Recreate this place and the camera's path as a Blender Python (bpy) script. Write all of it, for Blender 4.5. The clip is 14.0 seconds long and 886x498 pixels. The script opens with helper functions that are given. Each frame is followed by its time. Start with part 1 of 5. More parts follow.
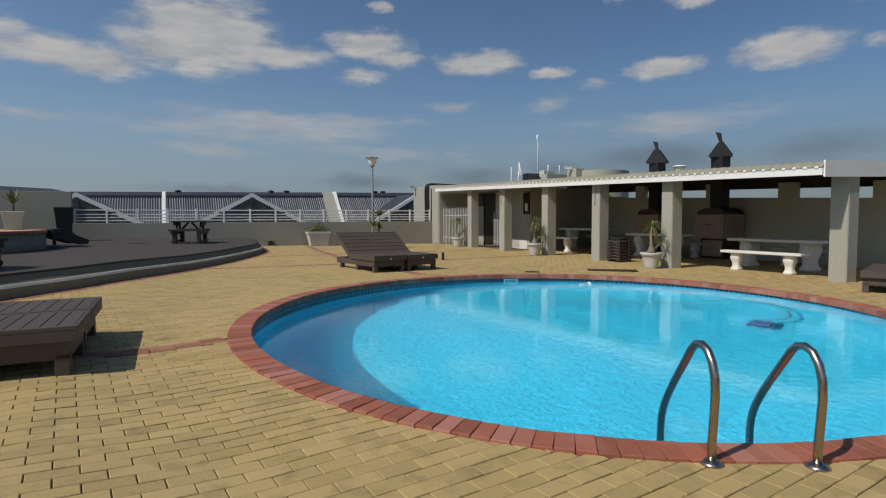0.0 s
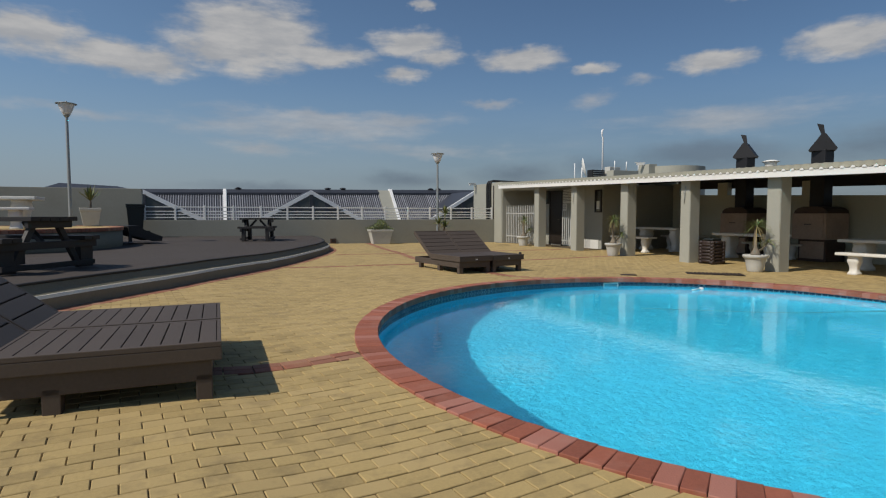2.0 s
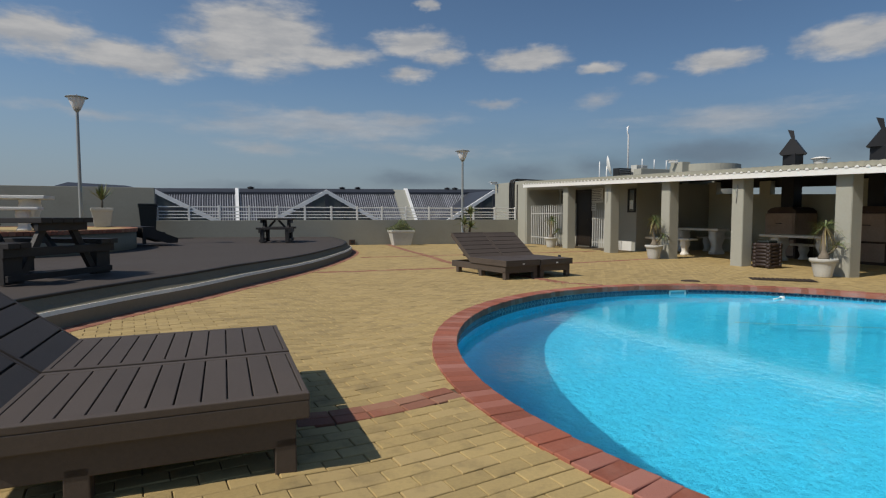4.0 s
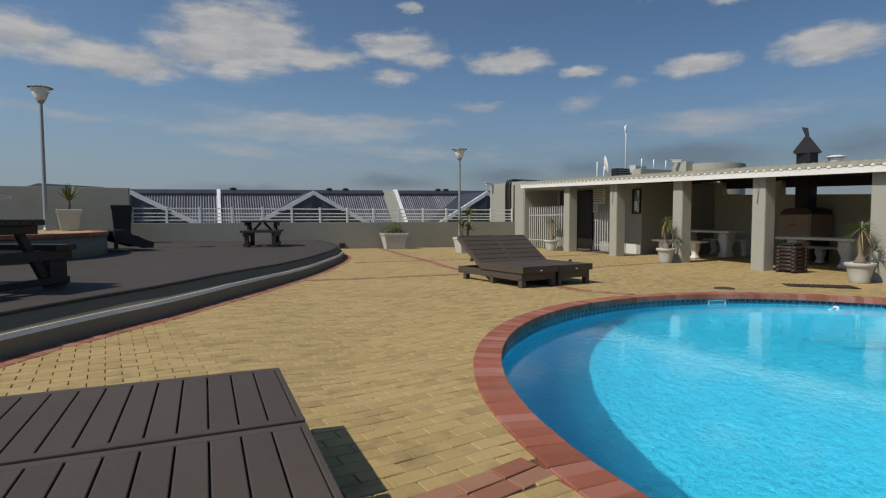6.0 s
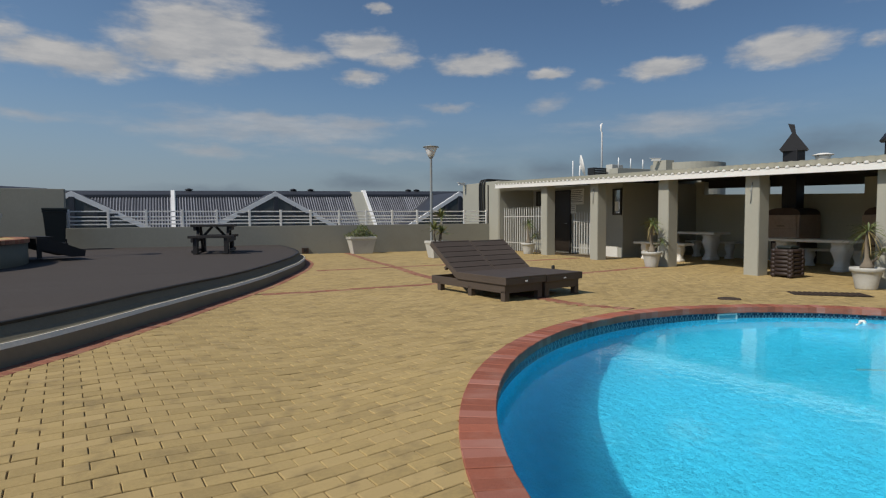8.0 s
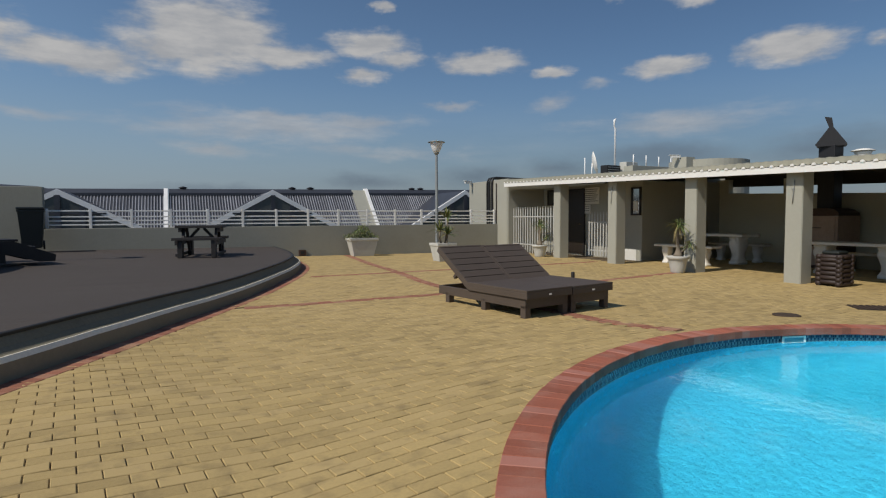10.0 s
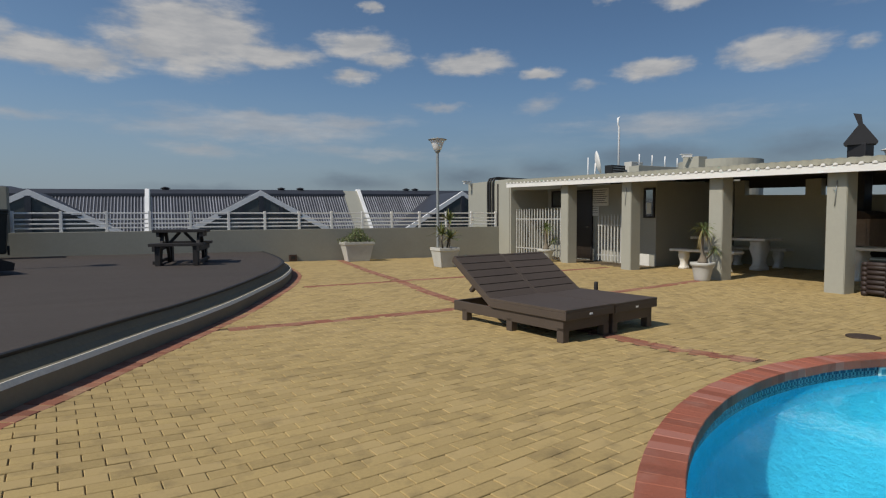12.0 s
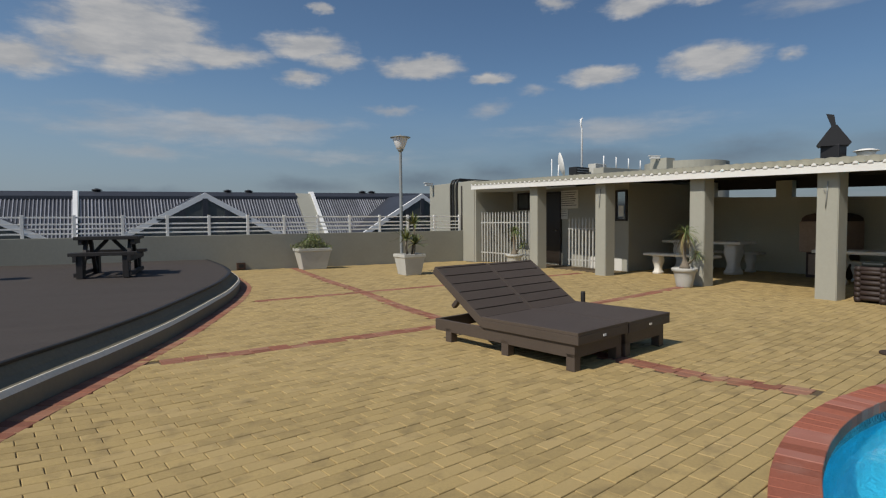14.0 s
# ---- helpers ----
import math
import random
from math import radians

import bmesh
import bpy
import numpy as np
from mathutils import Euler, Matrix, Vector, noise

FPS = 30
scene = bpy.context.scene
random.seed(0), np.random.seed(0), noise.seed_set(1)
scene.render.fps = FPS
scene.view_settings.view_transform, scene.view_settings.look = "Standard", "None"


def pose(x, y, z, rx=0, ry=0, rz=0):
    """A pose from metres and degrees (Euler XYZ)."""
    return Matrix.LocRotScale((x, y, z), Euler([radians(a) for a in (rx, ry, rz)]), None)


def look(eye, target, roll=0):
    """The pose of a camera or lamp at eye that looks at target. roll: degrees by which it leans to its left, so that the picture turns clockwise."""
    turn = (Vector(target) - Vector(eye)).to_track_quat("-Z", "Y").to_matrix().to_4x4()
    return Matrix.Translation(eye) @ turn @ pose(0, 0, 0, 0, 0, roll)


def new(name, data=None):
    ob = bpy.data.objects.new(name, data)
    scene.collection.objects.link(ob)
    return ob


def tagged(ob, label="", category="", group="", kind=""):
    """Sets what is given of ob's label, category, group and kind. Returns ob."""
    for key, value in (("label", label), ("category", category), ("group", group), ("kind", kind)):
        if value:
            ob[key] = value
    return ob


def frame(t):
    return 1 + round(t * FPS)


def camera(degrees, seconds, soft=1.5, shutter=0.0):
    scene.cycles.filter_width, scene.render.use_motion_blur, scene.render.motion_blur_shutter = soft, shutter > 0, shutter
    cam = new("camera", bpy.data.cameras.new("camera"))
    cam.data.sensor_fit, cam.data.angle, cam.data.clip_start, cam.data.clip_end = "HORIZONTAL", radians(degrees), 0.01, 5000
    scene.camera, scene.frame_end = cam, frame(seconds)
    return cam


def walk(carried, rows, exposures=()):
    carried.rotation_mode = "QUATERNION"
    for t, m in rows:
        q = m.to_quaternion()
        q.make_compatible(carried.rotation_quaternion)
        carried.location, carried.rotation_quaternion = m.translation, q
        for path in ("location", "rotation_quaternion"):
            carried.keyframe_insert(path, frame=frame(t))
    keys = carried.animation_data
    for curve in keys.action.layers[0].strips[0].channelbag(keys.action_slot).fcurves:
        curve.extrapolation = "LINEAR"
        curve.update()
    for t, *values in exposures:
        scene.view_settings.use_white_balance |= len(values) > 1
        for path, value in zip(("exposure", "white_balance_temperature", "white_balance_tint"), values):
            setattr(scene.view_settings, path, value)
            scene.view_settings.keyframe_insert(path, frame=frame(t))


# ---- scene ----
cam = camera(77.2, 14.0, 1.2)
PATH = [
    (0, (-0.021, 0.045, 1.139), (0.852, 1.841, 1.028), -0.2),
    (0.5, (-0.151, 0.298, 1.138), (0.671, 2.118, 1.026), -0.1),
    (1, (-0.328, 0.544, 1.154), (0.455, 2.381, 1.038), -0.1),
    (1.5, (-0.5, 0.784, 1.151), (0.262, 2.63, 1.035), -0.1),
    (2, (-0.624, 1.061, 1.15), (0.117, 2.915, 1.031), -0.0),
    (2.5, (-0.761, 1.304, 1.164), (-0.033, 3.163, 1.045), -0.1),
    (3, (-0.886, 1.588, 1.162), (-0.161, 3.448, 1.042), -0.0),
    (3.5, (-0.952, 1.902, 1.165), (-0.227, 3.762, 1.045), -0.0),
    (6, (-0.958, 3.344, 1.146), (-0.178, 5.182, 1.035), -0.1),
    (6.5, (-0.848, 3.653, 1.156), (-0.034, 5.476, 1.046), -0.2),
    (7, (-0.753, 3.923, 1.173), (0.086, 5.735, 1.063), -0.3),
    (7.5, (-0.645, 4.198, 1.187), (0.221, 5.997, 1.078), -0.4),
    (8, (-0.492, 4.458, 1.187), (0.384, 6.253, 1.079), -0.4),
    (10.5, (-0.005, 5.82, 1.245), (0.859, 7.62, 1.132), -0.3),
    (11, (0.038, 6.11, 1.253), (0.903, 7.909, 1.142), -0.3),
    (11.5, (0.074, 6.4, 1.286), (0.945, 8.197, 1.174), -0.3),
    (12, (0.094, 6.67, 1.294), (0.996, 8.452, 1.184), -0.3),
    (12.5, (0.157, 6.935, 1.271), (1.106, 8.692, 1.164), -0.4),
    (13, (0.227, 7.218, 1.281), (1.215, 8.954, 1.177), -0.4),
    (13.5, (0.262, 7.509, 1.297), (1.283, 9.225, 1.195), -0.5),
    (14, (0.313, 7.749, 1.307), (1.364, 9.448, 1.208), -0.5),
]
walk(cam, [(t, look(eye, target, roll)) for t, eye, target, roll in PATH])

# ---- light ----
SUN_EL, SHADOW = 47.0, (0.980, 0.199)          # elevation, the way shadows fall on the ground
sun = new("sun", bpy.data.lights.new("sun", "SUN"))
sun.data.energy, sun.data.angle, sun.data.color = 3.5, radians(0.6), (1.0, 0.925, 0.82)
_k = math.hypot(*SHADOW)
sun.matrix_world = look((0, 0, 30), (SHADOW[0] / _k, SHADOW[1] / _k, 30 - math.tan(radians(SUN_EL))))

world = bpy.data.worlds.new("sky")
scene.world = world
world.use_nodes = True
wt = world.node_tree
wt.nodes.clear()


def wmath(op, a, b=None, c=None):
    n = wt.nodes.new("ShaderNodeMath")
    n.operation = op
    for i, v in enumerate((a, b, c)):
        if v is None:
            continue
        if isinstance(v, (int, float)):
            n.inputs[i].default_value = v
        else:
            wt.links.new(v, n.inputs[i])
    return n.outputs[0]


sky = wt.nodes.new("ShaderNodeTexSky")
sky.sky_type, sky.sun_disc = "NISHITA", False
sky.sun_elevation, sky.sun_rotation = radians(SUN_EL), math.atan2(-SHADOW[0], -SHADOW[1])
sky.air_density, sky.dust_density, sky.ozone_density = 1.0, 0.6, 2.0
coord = wt.nodes.new("ShaderNodeTexCoord")
xyz = wt.nodes.new("ShaderNodeSeparateXYZ")
wt.links.new(coord.outputs["Generated"], xyz.inputs[0])
az = wmath("MULTIPLY", wmath("ARCTAN2", xyz.outputs[0], xyz.outputs[1]), 57.3)
el = wmath("MULTIPLY", wmath("ARCSINE", xyz.outputs[2]), 57.3)
ang = wt.nodes.new("ShaderNodeCombineXYZ")
wt.links.new(az, ang.inputs[0]), wt.links.new(el, ang.inputs[1])
# clouds: bearing, height, half width, half height (degrees), thickness
CLOUDS = [
    (3.2, 16.6, 8.6, 4.3, 1.0), (9.6, 15.6, 6.4, 1.5, 0.85), (-0.6, 15.2, 5.0, 2.2, 0.9), (-7.3, 13.7, 8.4, 1.9, 0.95), (-14.7, 14.6, 6.0, 2.3, 0.95),
    (18.6, 16.8, 5.4, 1.5, 0.9), (21.6, 15.6, 3.6, 1.3, 0.8), (17.8, 14.1, 2.8, 0.9, 0.72), (29.7, 15.3, 5.0, 1.35, 0.95),
    (36.6, 14.4, 2.6, 0.8, 0.85), (47.5, 13.7, 4.1, 1.2, 1.0), (57.3, 14.3, 4.8, 1.8, 1.0), (63.6, 13.8, 2.2, 0.6, 0.42),
    (50.5, 19.6, 4.0, 1.1, 0.9), (43.6, 20.4, 2.4, 0.8, 0.8), (19.5, 20.0, 1.4, 0.8, 0.85), (57.0, 19.9, 2.6, 0.9, 0.75),
    (-26.0, 17.0, 9.0, 3.2, 0.9), (82.0, 19.0, 9.0, 2.5, 0.9), (-45.0, 24.0, 12.0, 4.0, 0.9), (110.0, 22.0, 14.0, 4.0, 0.9)]
WISPS = [
    (9.0, 8.9, 15.5, 2.0, 0.85), (8.7, 9.9, 9.5, 1.0, 0.8), (17.0, 9.4, 8.0, 0.9, 0.75), (26.7, 11.1, 3.4, 0.6, 0.85), (49.0, 8.8, 11.0, 1.6, 0.7), (36.6, 11.2, 2.6, 1.1, 0.7),
    (-12.0, 9.0, 6.0, 0.7, 0.6), (40.8, 13.0, 2.0, 0.7, 0.7), (4.0, 6.7, 7.0, 1.0, 0.6), (22.0, 6.8, 10.0, 1.1, 0.5), (64.0, 17.5, 5.0, 0.9, 0.5)]


def cloud_mask(rows):
    total = None
    for a, e, w, h, s in rows:
        sub = wt.nodes.new("ShaderNodeVectorMath")
        sub.operation = "SUBTRACT"
        wt.links.new(warped, sub.inputs[0])
        sub.inputs[1].default_value = (a, e, 0)
        mul = wt.nodes.new("ShaderNodeVectorMath")
        mul.operation = "MULTIPLY"
        wt.links.new(sub.outputs[0], mul.inputs[0])
        mul.inputs[1].default_value = (1 / w, 1 / h, 0)
        ln = wt.nodes.new("ShaderNodeVectorMath")
        ln.operation = "LENGTH"
        wt.links.new(mul.outputs[0], ln.inputs[0])
        v = wmath("MULTIPLY", wmath("SUBTRACT", 1.0, ln.outputs["Value"]), s)
        total = v if total is None else wmath("MAXIMUM", total, v)
    return total


def wnoise(scale, detail, rough, stretch):
    mp = wt.nodes.new("ShaderNodeMapping")
    mp.inputs["Scale"].default_value = stretch
    wt.links.new(ang.outputs[0], mp.inputs[0])
    n = wt.nodes.new("ShaderNodeTexNoise")
    n.inputs["Scale"].default_value, n.inputs["Detail"].default_value, n.inputs["Roughness"].default_value = scale, detail, rough
    wt.links.new(mp.outputs[0], n.inputs["Vector"])
    return n


warp = wnoise(0.22, 4, 0.6, (1, 1.6, 1))
wsub = wt.nodes.new("ShaderNodeVectorMath")
wsub.operation = "SUBTRACT"
wt.links.new(warp.outputs["Color"], wsub.inputs[0])
wsub.inputs[1].default_value = (0.5, 0.5, 0.5)
wmul = wt.nodes.new("ShaderNodeVectorMath")
wmul.operation = "MULTIPLY"
wt.links.new(wsub.outputs[0], wmul.inputs[0])
wmul.inputs[1].default_value = (5.0, 2.2, 0)
wadd = wt.nodes.new("ShaderNodeVectorMath")
wadd.operation = "ADD"
wt.links.new(ang.outputs[0], wadd.inputs[0]), wt.links.new(wmul.outputs[0], wadd.inputs[1])
warped = wadd.outputs[0]
fluff = wnoise(0.24, 7, 0.6, (0.7, 2.4, 1))
thin = wnoise(0.10, 7, 0.6, (1, 4.5, 1))


def ramp(v, lo, hi):
    n = wt.nodes.new("ShaderNodeMapRange")
    n.interpolation_type = "SMOOTHSTEP"
    wt.links.new(v, n.inputs[0])
    n.inputs[1].default_value, n.inputs[2].default_value = lo, hi
    return n.outputs[0]


puff = ramp(wmath("ADD", cloud_mask(CLOUDS), wmath("MULTIPLY", wmath("SUBTRACT", fluff.outputs[0], 0.5), 1.0)), 0.0, 0.62)
wisp = wmath("MULTIPLY", ramp(wmath("ADD", cloud_mask(WISPS), wmath("MULTIPLY", wmath("SUBTRACT", thin.outputs[0], 0.5), 1.6)), -0.05, 0.8), 0.62)
cover = wmath("MINIMUM", wmath("MAXIMUM", puff, wisp), 0.95)
# low grey cloud banks far off
BANKS = [(46.8, 5.6, 9.5, 1.9, 1.0), (38.0, 4.9, 5.0, 1.4, 0.8), (29.0, 4.2, 5.0, 1.5, 0.85), (17.4, 3.6, 6.0, 1.2, 0.7), (60.0, 6.0, 8.0, 1.8, 0.7), (75.0, 6.0, 10.0, 2.4, 0.8), (4.0, 2.6, 10.0, 0.9, 0.6)]
bank = wmath("MULTIPLY", ramp(wmath("ADD", cloud_mask(BANKS), wmath("MULTIPLY", wmath("SUBTRACT", thin.outputs[0], 0.5), 1.1)), -0.1, 0.9), 0.6)
haze = wmath("MULTIPLY", ramp(el, 14.0, -1.0), 0.85)


def wmix(fac, a, b):
    n = wt.nodes.new("ShaderNodeMix")
    n.data_type = "RGBA"
    for i, v in ((0, fac), (6, a), (7, b)):
        if isinstance(v, tuple):
            n.inputs[i].default_value = v
        else:
            wt.links.new(v, n.inputs[i])
    return n.outputs[2]


clear = wt.nodes.new("ShaderNodeMix")
clear.data_type, clear.blend_type = "RGBA", "MULTIPLY"
clear.inputs[0].default_value = 1.0
wt.links.new(sky.outputs[0], clear.inputs[6])
wt.links.new(wmix(ramp(az, -15.0, 55.0), (0.90, 1.0, 1.06, 1), (0.64, 0.75, 0.84, 1)), clear.inputs[7])
lit = wmix(ramp(fluff.outputs[0], 0.35, 0.7), (4.4, 4.5, 4.7, 1), (6.0, 5.9, 5.8, 1))
whole = wmix(cover, wmix(bank, wmix(haze, clear.outputs[2], wmix(ramp(az, 48.0, -8.0), wmix(ramp(thin.outputs[0], 0.35, 0.65), (1.75, 2.15, 2.7, 1), (2.4, 2.75, 3.2, 1)), (2.75, 3.3, 4.1, 1))), (1.3, 1.72, 2.3, 1)), lit)
back = wt.nodes.new("ShaderNodeBackground")
back.inputs["Strength"].default_value = 0.080
wt.links.new(whole, back.inputs[0])
wo = wt.nodes.new("ShaderNodeOutputWorld")
wt.links.new(back.outputs[0], wo.inputs[0])
scene.view_settings.exposure = 0.0

# ---- materials ----


def material(name, col, rough=0.6, metal=0.0, big=(0.7, 0.16), fine=(35.0, 0.14), bump=0.15, bump_scale=60.0, rand=0.0, island=0.0, stain=None, stretch=(1, 1, 1), spec=0.5, tone=None):
    """Colour with slow and fine variation, a fine relief, and a shift per piece. stain: (colour, scale, amount)."""
    m = bpy.data.materials.new(name)
    m.use_nodes = True
    t = m.node_tree
    b = t.nodes["Principled BSDF"]
    b.inputs["Roughness"].default_value, b.inputs["Metallic"].default_value = rough, metal
    b.inputs["Specular IOR Level"].default_value = spec
    geo = t.nodes.new("ShaderNodeNewGeometry")
    mp = t.nodes.new("ShaderNodeMapping")
    mp.inputs["Scale"].default_value = stretch
    t.links.new(geo.outputs["Position"], mp.inputs[0])

    def noise_at(scale, detail=5):
        n = t.nodes.new("ShaderNodeTexNoise")
        n.inputs["Scale"].default_value, n.inputs["Detail"].default_value, n.inputs["Roughness"].default_value = scale, detail, 0.6
        t.links.new(mp.outputs[0], n.inputs["Vector"])
        return n.outputs[0]

    def calc(op, a, b2):
        n = t.nodes.new("ShaderNodeMath")
        n.operation = op
        for i, v in enumerate((a, b2)):
            if isinstance(v, (int, float)):
                n.inputs[i].default_value = v
            else:
                t.links.new(v, n.inputs[i])
        return n.outputs[0]

    slow, quick = noise_at(big[0], 6), noise_at(fine[0], 4)
    value = calc("ADD", calc("MULTIPLY", calc("SUBTRACT", slow, 0.5), big[1] * 4), calc("MULTIPLY", calc("SUBTRACT", quick, 0.5), fine[1] * 4))
    if rand:
        info = t.nodes.new("ShaderNodeObjectInfo")
        value = calc("ADD", value, calc("MULTIPLY", calc("SUBTRACT", info.outputs["Random"], 0.5), rand * 2))
    if island:
        value = calc("ADD", value, calc("MULTIPLY", calc("SUBTRACT", geo.outputs["Random Per Island"], 0.5), island * 2))
    hsv = t.nodes.new("ShaderNodeHueSaturation")
    t.links.new(calc("ADD", value, 1.0), hsv.inputs["Value"])
    hsv.inputs["Color"].default_value = (*col, 1)
    out = hsv.outputs[0]
    if tone:
        n = t.nodes.new("ShaderNodeMix")
        n.data_type = "RGBA"
        rng = t.nodes.new("ShaderNodeMapRange")
        pick = t.nodes.new("ShaderNodeObjectInfo").outputs["Random"] if rand else (geo.outputs["Random Per Island"] if island else slow)
        t.links.new(calc("FRACT", calc("MULTIPLY", pick, 7.31), 0), rng.inputs[0])
        rng.inputs[1].default_value, rng.inputs[2].default_value = 0.55, 1.0
        t.links.new(rng.outputs[0], n.inputs[0])
        t.links.new(out, n.inputs[6])
        n.inputs[7].default_value = (*tone, 1)
        out = n.outputs[2]
    if stain:
        n = t.nodes.new("ShaderNodeMix")
        n.data_type = "RGBA"
        rng = t.nodes.new("ShaderNodeMapRange")
        t.links.new(noise_at(stain[1], 8), rng.inputs[0])
        rng.inputs[1].default_value, rng.inputs[2].default_value, rng.inputs[4].default_value = 0.52, 0.75, stain[2]
        t.links.new(rng.outputs[0], n.inputs[0])
        t.links.new(out, n.inputs[6])
        n.inputs[7].default_value = (*stain[0], 1)
        out = n.outputs[2]
    t.links.new(out, b.inputs["Base Color"])
    if bump:
        bp = t.nodes.new("ShaderNodeBump")
        bp.inputs["Strength"].default_value, bp.inputs["Distance"].default_value = bump, 0.01
        t.links.new(noise_at(bump_scale, 4), bp.inputs["Height"])
        t.links.new(bp.outputs[0], b.inputs["Normal"])
    return m


PAVER = material("yellow_paver", (0.405, 0.295, 0.122), 0.85, big=(0.35, 0.10), fine=(60, 0.10), bump=0.35, bump_scale=140, rand=0.11, stain=((0.19, 0.14, 0.065), 5.5, 0.7), tone=(0.45, 0.33, 0.145))
PAVER_FAR = material("yellow_paver_field", (0.405, 0.295, 0.122), 0.85, big=(0.35, 0.10), fine=(60, 0.10), bump=0.35, bump_scale=140, island=0.11, stain=((0.19, 0.14, 0.065), 5.5, 0.7), tone=(0.45, 0.33, 0.145))
SAND = material("joint_sand", (0.115, 0.083, 0.045), 0.95, big=(0.8, 0.2), fine=(90, 0.2), bump=0.4, bump_scale=200)
BRICK = material("red_brick", (0.31, 0.098, 0.056), 0.8, big=(0.8, 0.1), fine=(50, 0.12), bump=0.4, bump_scale=120, rand=0.2, stain=((0.46, 0.33, 0.27), 3.0, 0.28), tone=(0.40, 0.17, 0.125))
BRICK_FAR = material("red_brick_run", (0.27, 0.105, 0.062), 0.85, big=(0.8, 0.1), fine=(50, 0.12), bump=0.4, bump_scale=120, island=0.16, stain=((0.42, 0.30, 0.16), 2.0, 0.5), tone=(0.34, 0.175, 0.11))
WALL = material("grey_green_wall_paint", (0.345, 0.34, 0.285), 0.75, big=(0.5, 0.06), fine=(18, 0.03), bump=0.2, bump_scale=45, stain=((0.30, 0.295, 0.25), 0.9, 0.35))
# wall paint lightened, so bounced light in the shelter is part of the colour
SHADEWALL = material("wall_paint_lightened", (0.52, 0.50, 0.385), 0.8, big=(0.5, 0.08), fine=(18, 0.03), bump=0.2, bump_scale=45)
WHITE = material("white_paint", (0.78, 0.77, 0.73), 0.5, big=(1.0, 0.04), fine=(25, 0.03), bump=0.1, stain=((0.5, 0.48, 0.42), 2.0, 0.25))
CAST = material("white_cast_concrete", (0.70, 0.68, 0.62), 0.8, big=(2.0, 0.08), fine=(40, 0.06), bump=0.35, bump_scale=60, stain=((0.42, 0.40, 0.34), 4.0, 0.4))
POT = material("pale_grey_cement", (0.50, 0.495, 0.45), 0.85, big=(2.0, 0.10), fine=(40, 0.06), bump=0.35, bump_scale=60, stain=((0.33, 0.32, 0.27), 4.0, 0.45))
# darker copy of the wall paint: the parapet's weak grazing sun is in its colour
PARAPET = material("grey_green_paint_darkened", (0.285, 0.28, 0.232), 0.85, big=(0.5, 0.08), fine=(18, 0.04), bump=0.2, bump_scale=45, stain=((0.235, 0.225, 0.18), 0.8, 0.5))
ROOFING = material("cream_sheet_roofing", (0.25, 0.24, 0.18), 0.6, big=(0.8, 0.08), fine=(25, 0.05), bump=0.1, stain=((0.33, 0.30, 0.22), 1.6, 0.5))
DECK = material("dark_brown_decking", (0.054, 0.043, 0.036), 0.85, big=(0.5, 0.14), fine=(30, 0.10), bump=0.3, bump_scale=60, stretch=(1, 6, 1), island=0.10)
LINE = material("worn_white_line_paint", (0.82, 0.77, 0.65), 0.9, big=(1.5, 0.08), fine=(40, 0.10), bump=0.3, stain=((0.42, 0.40, 0.33), 3.0, 0.45), spec=0.2)
# white paint greyed to carry the shade on fence and gate; rusty stains besides
PALE = material("white_fence_paint_greyed", (0.46, 0.46, 0.43), 0.6, big=(2, 0.1), fine=(30, 0.06), bump=0.1, stain=((0.3, 0.27, 0.22), 3.0, 0.4))
GUTTER = material("weathered_green_grey_screed", (0.185, 0.168, 0.122), 0.95, spec=0.2, big=(0.9, 0.14), fine=(30, 0.10), bump=0.3, stain=((0.20, 0.20, 0.17), 1.5, 0.4))
KERB = material("grey_kerb_paint", (0.225, 0.212, 0.162), 0.95, spec=0.25, big=(0.8, 0.10), fine=(25, 0.06), bump=0.25, stain=((0.17, 0.16, 0.12), 1.6, 0.45))
BLACK = material("black_rubber_edge", (0.012, 0.012, 0.012), 0.6, bump=0.1)
# mottle and relief stand in for light ripples on the pool floor
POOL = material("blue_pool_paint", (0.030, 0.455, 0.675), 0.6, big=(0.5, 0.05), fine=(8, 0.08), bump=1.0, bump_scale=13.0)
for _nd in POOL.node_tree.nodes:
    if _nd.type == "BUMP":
        _nd.inputs["Distance"].default_value = 0.034     # relief that imitates the water's rippled light
TILE_DARK = material("dark_blue_mosaic", (0.02, 0.055, 0.11), 0.2, big=(3, 0.2), fine=(40, 0.1), bump=0.05, island=0.3)
TILE_PALE = material("pale_mosaic", (0.17, 0.28, 0.33), 0.25, big=(3, 0.2), fine=(40, 0.1), bump=0.05, island=0.2)
GROUT = material("mosaic_grout", (0.12, 0.18, 0.22), 0.8, bump=0.2, stain=((0.5, 0.5, 0.48), 3, 0.5))
SLAT = material("brown_recycled_plastic_board", (0.074, 0.056, 0.043), 0.62, big=(1.5, 0.12), fine=(50, 0.10), bump=0.14, bump_scale=120, rand=0.08, stretch=(1, 1, 1))
STEEL = material("brushed_stainless_steel", (0.42, 0.37, 0.31), 0.27, 1.0, big=(4, 0.10), fine=(60, 0.08), bump=0.05)
DARKWOOD = material("dark_stained_timber", (0.019, 0.016, 0.0145), 0.6, big=(2, 0.15), fine=(30, 0.15), bump=0.3, rand=0.12)
LOG = material("dark_timber_log", (0.035, 0.022, 0.018), 0.6, big=(2, 0.15), fine=(30, 0.15), bump=0.35, rand=0.15)
LAMPGREY = material("galvanised_pole", (0.30, 0.32, 0.32), 0.5, 0.3, big=(2, 0.08), fine=(30, 0.05), bump=0.1)
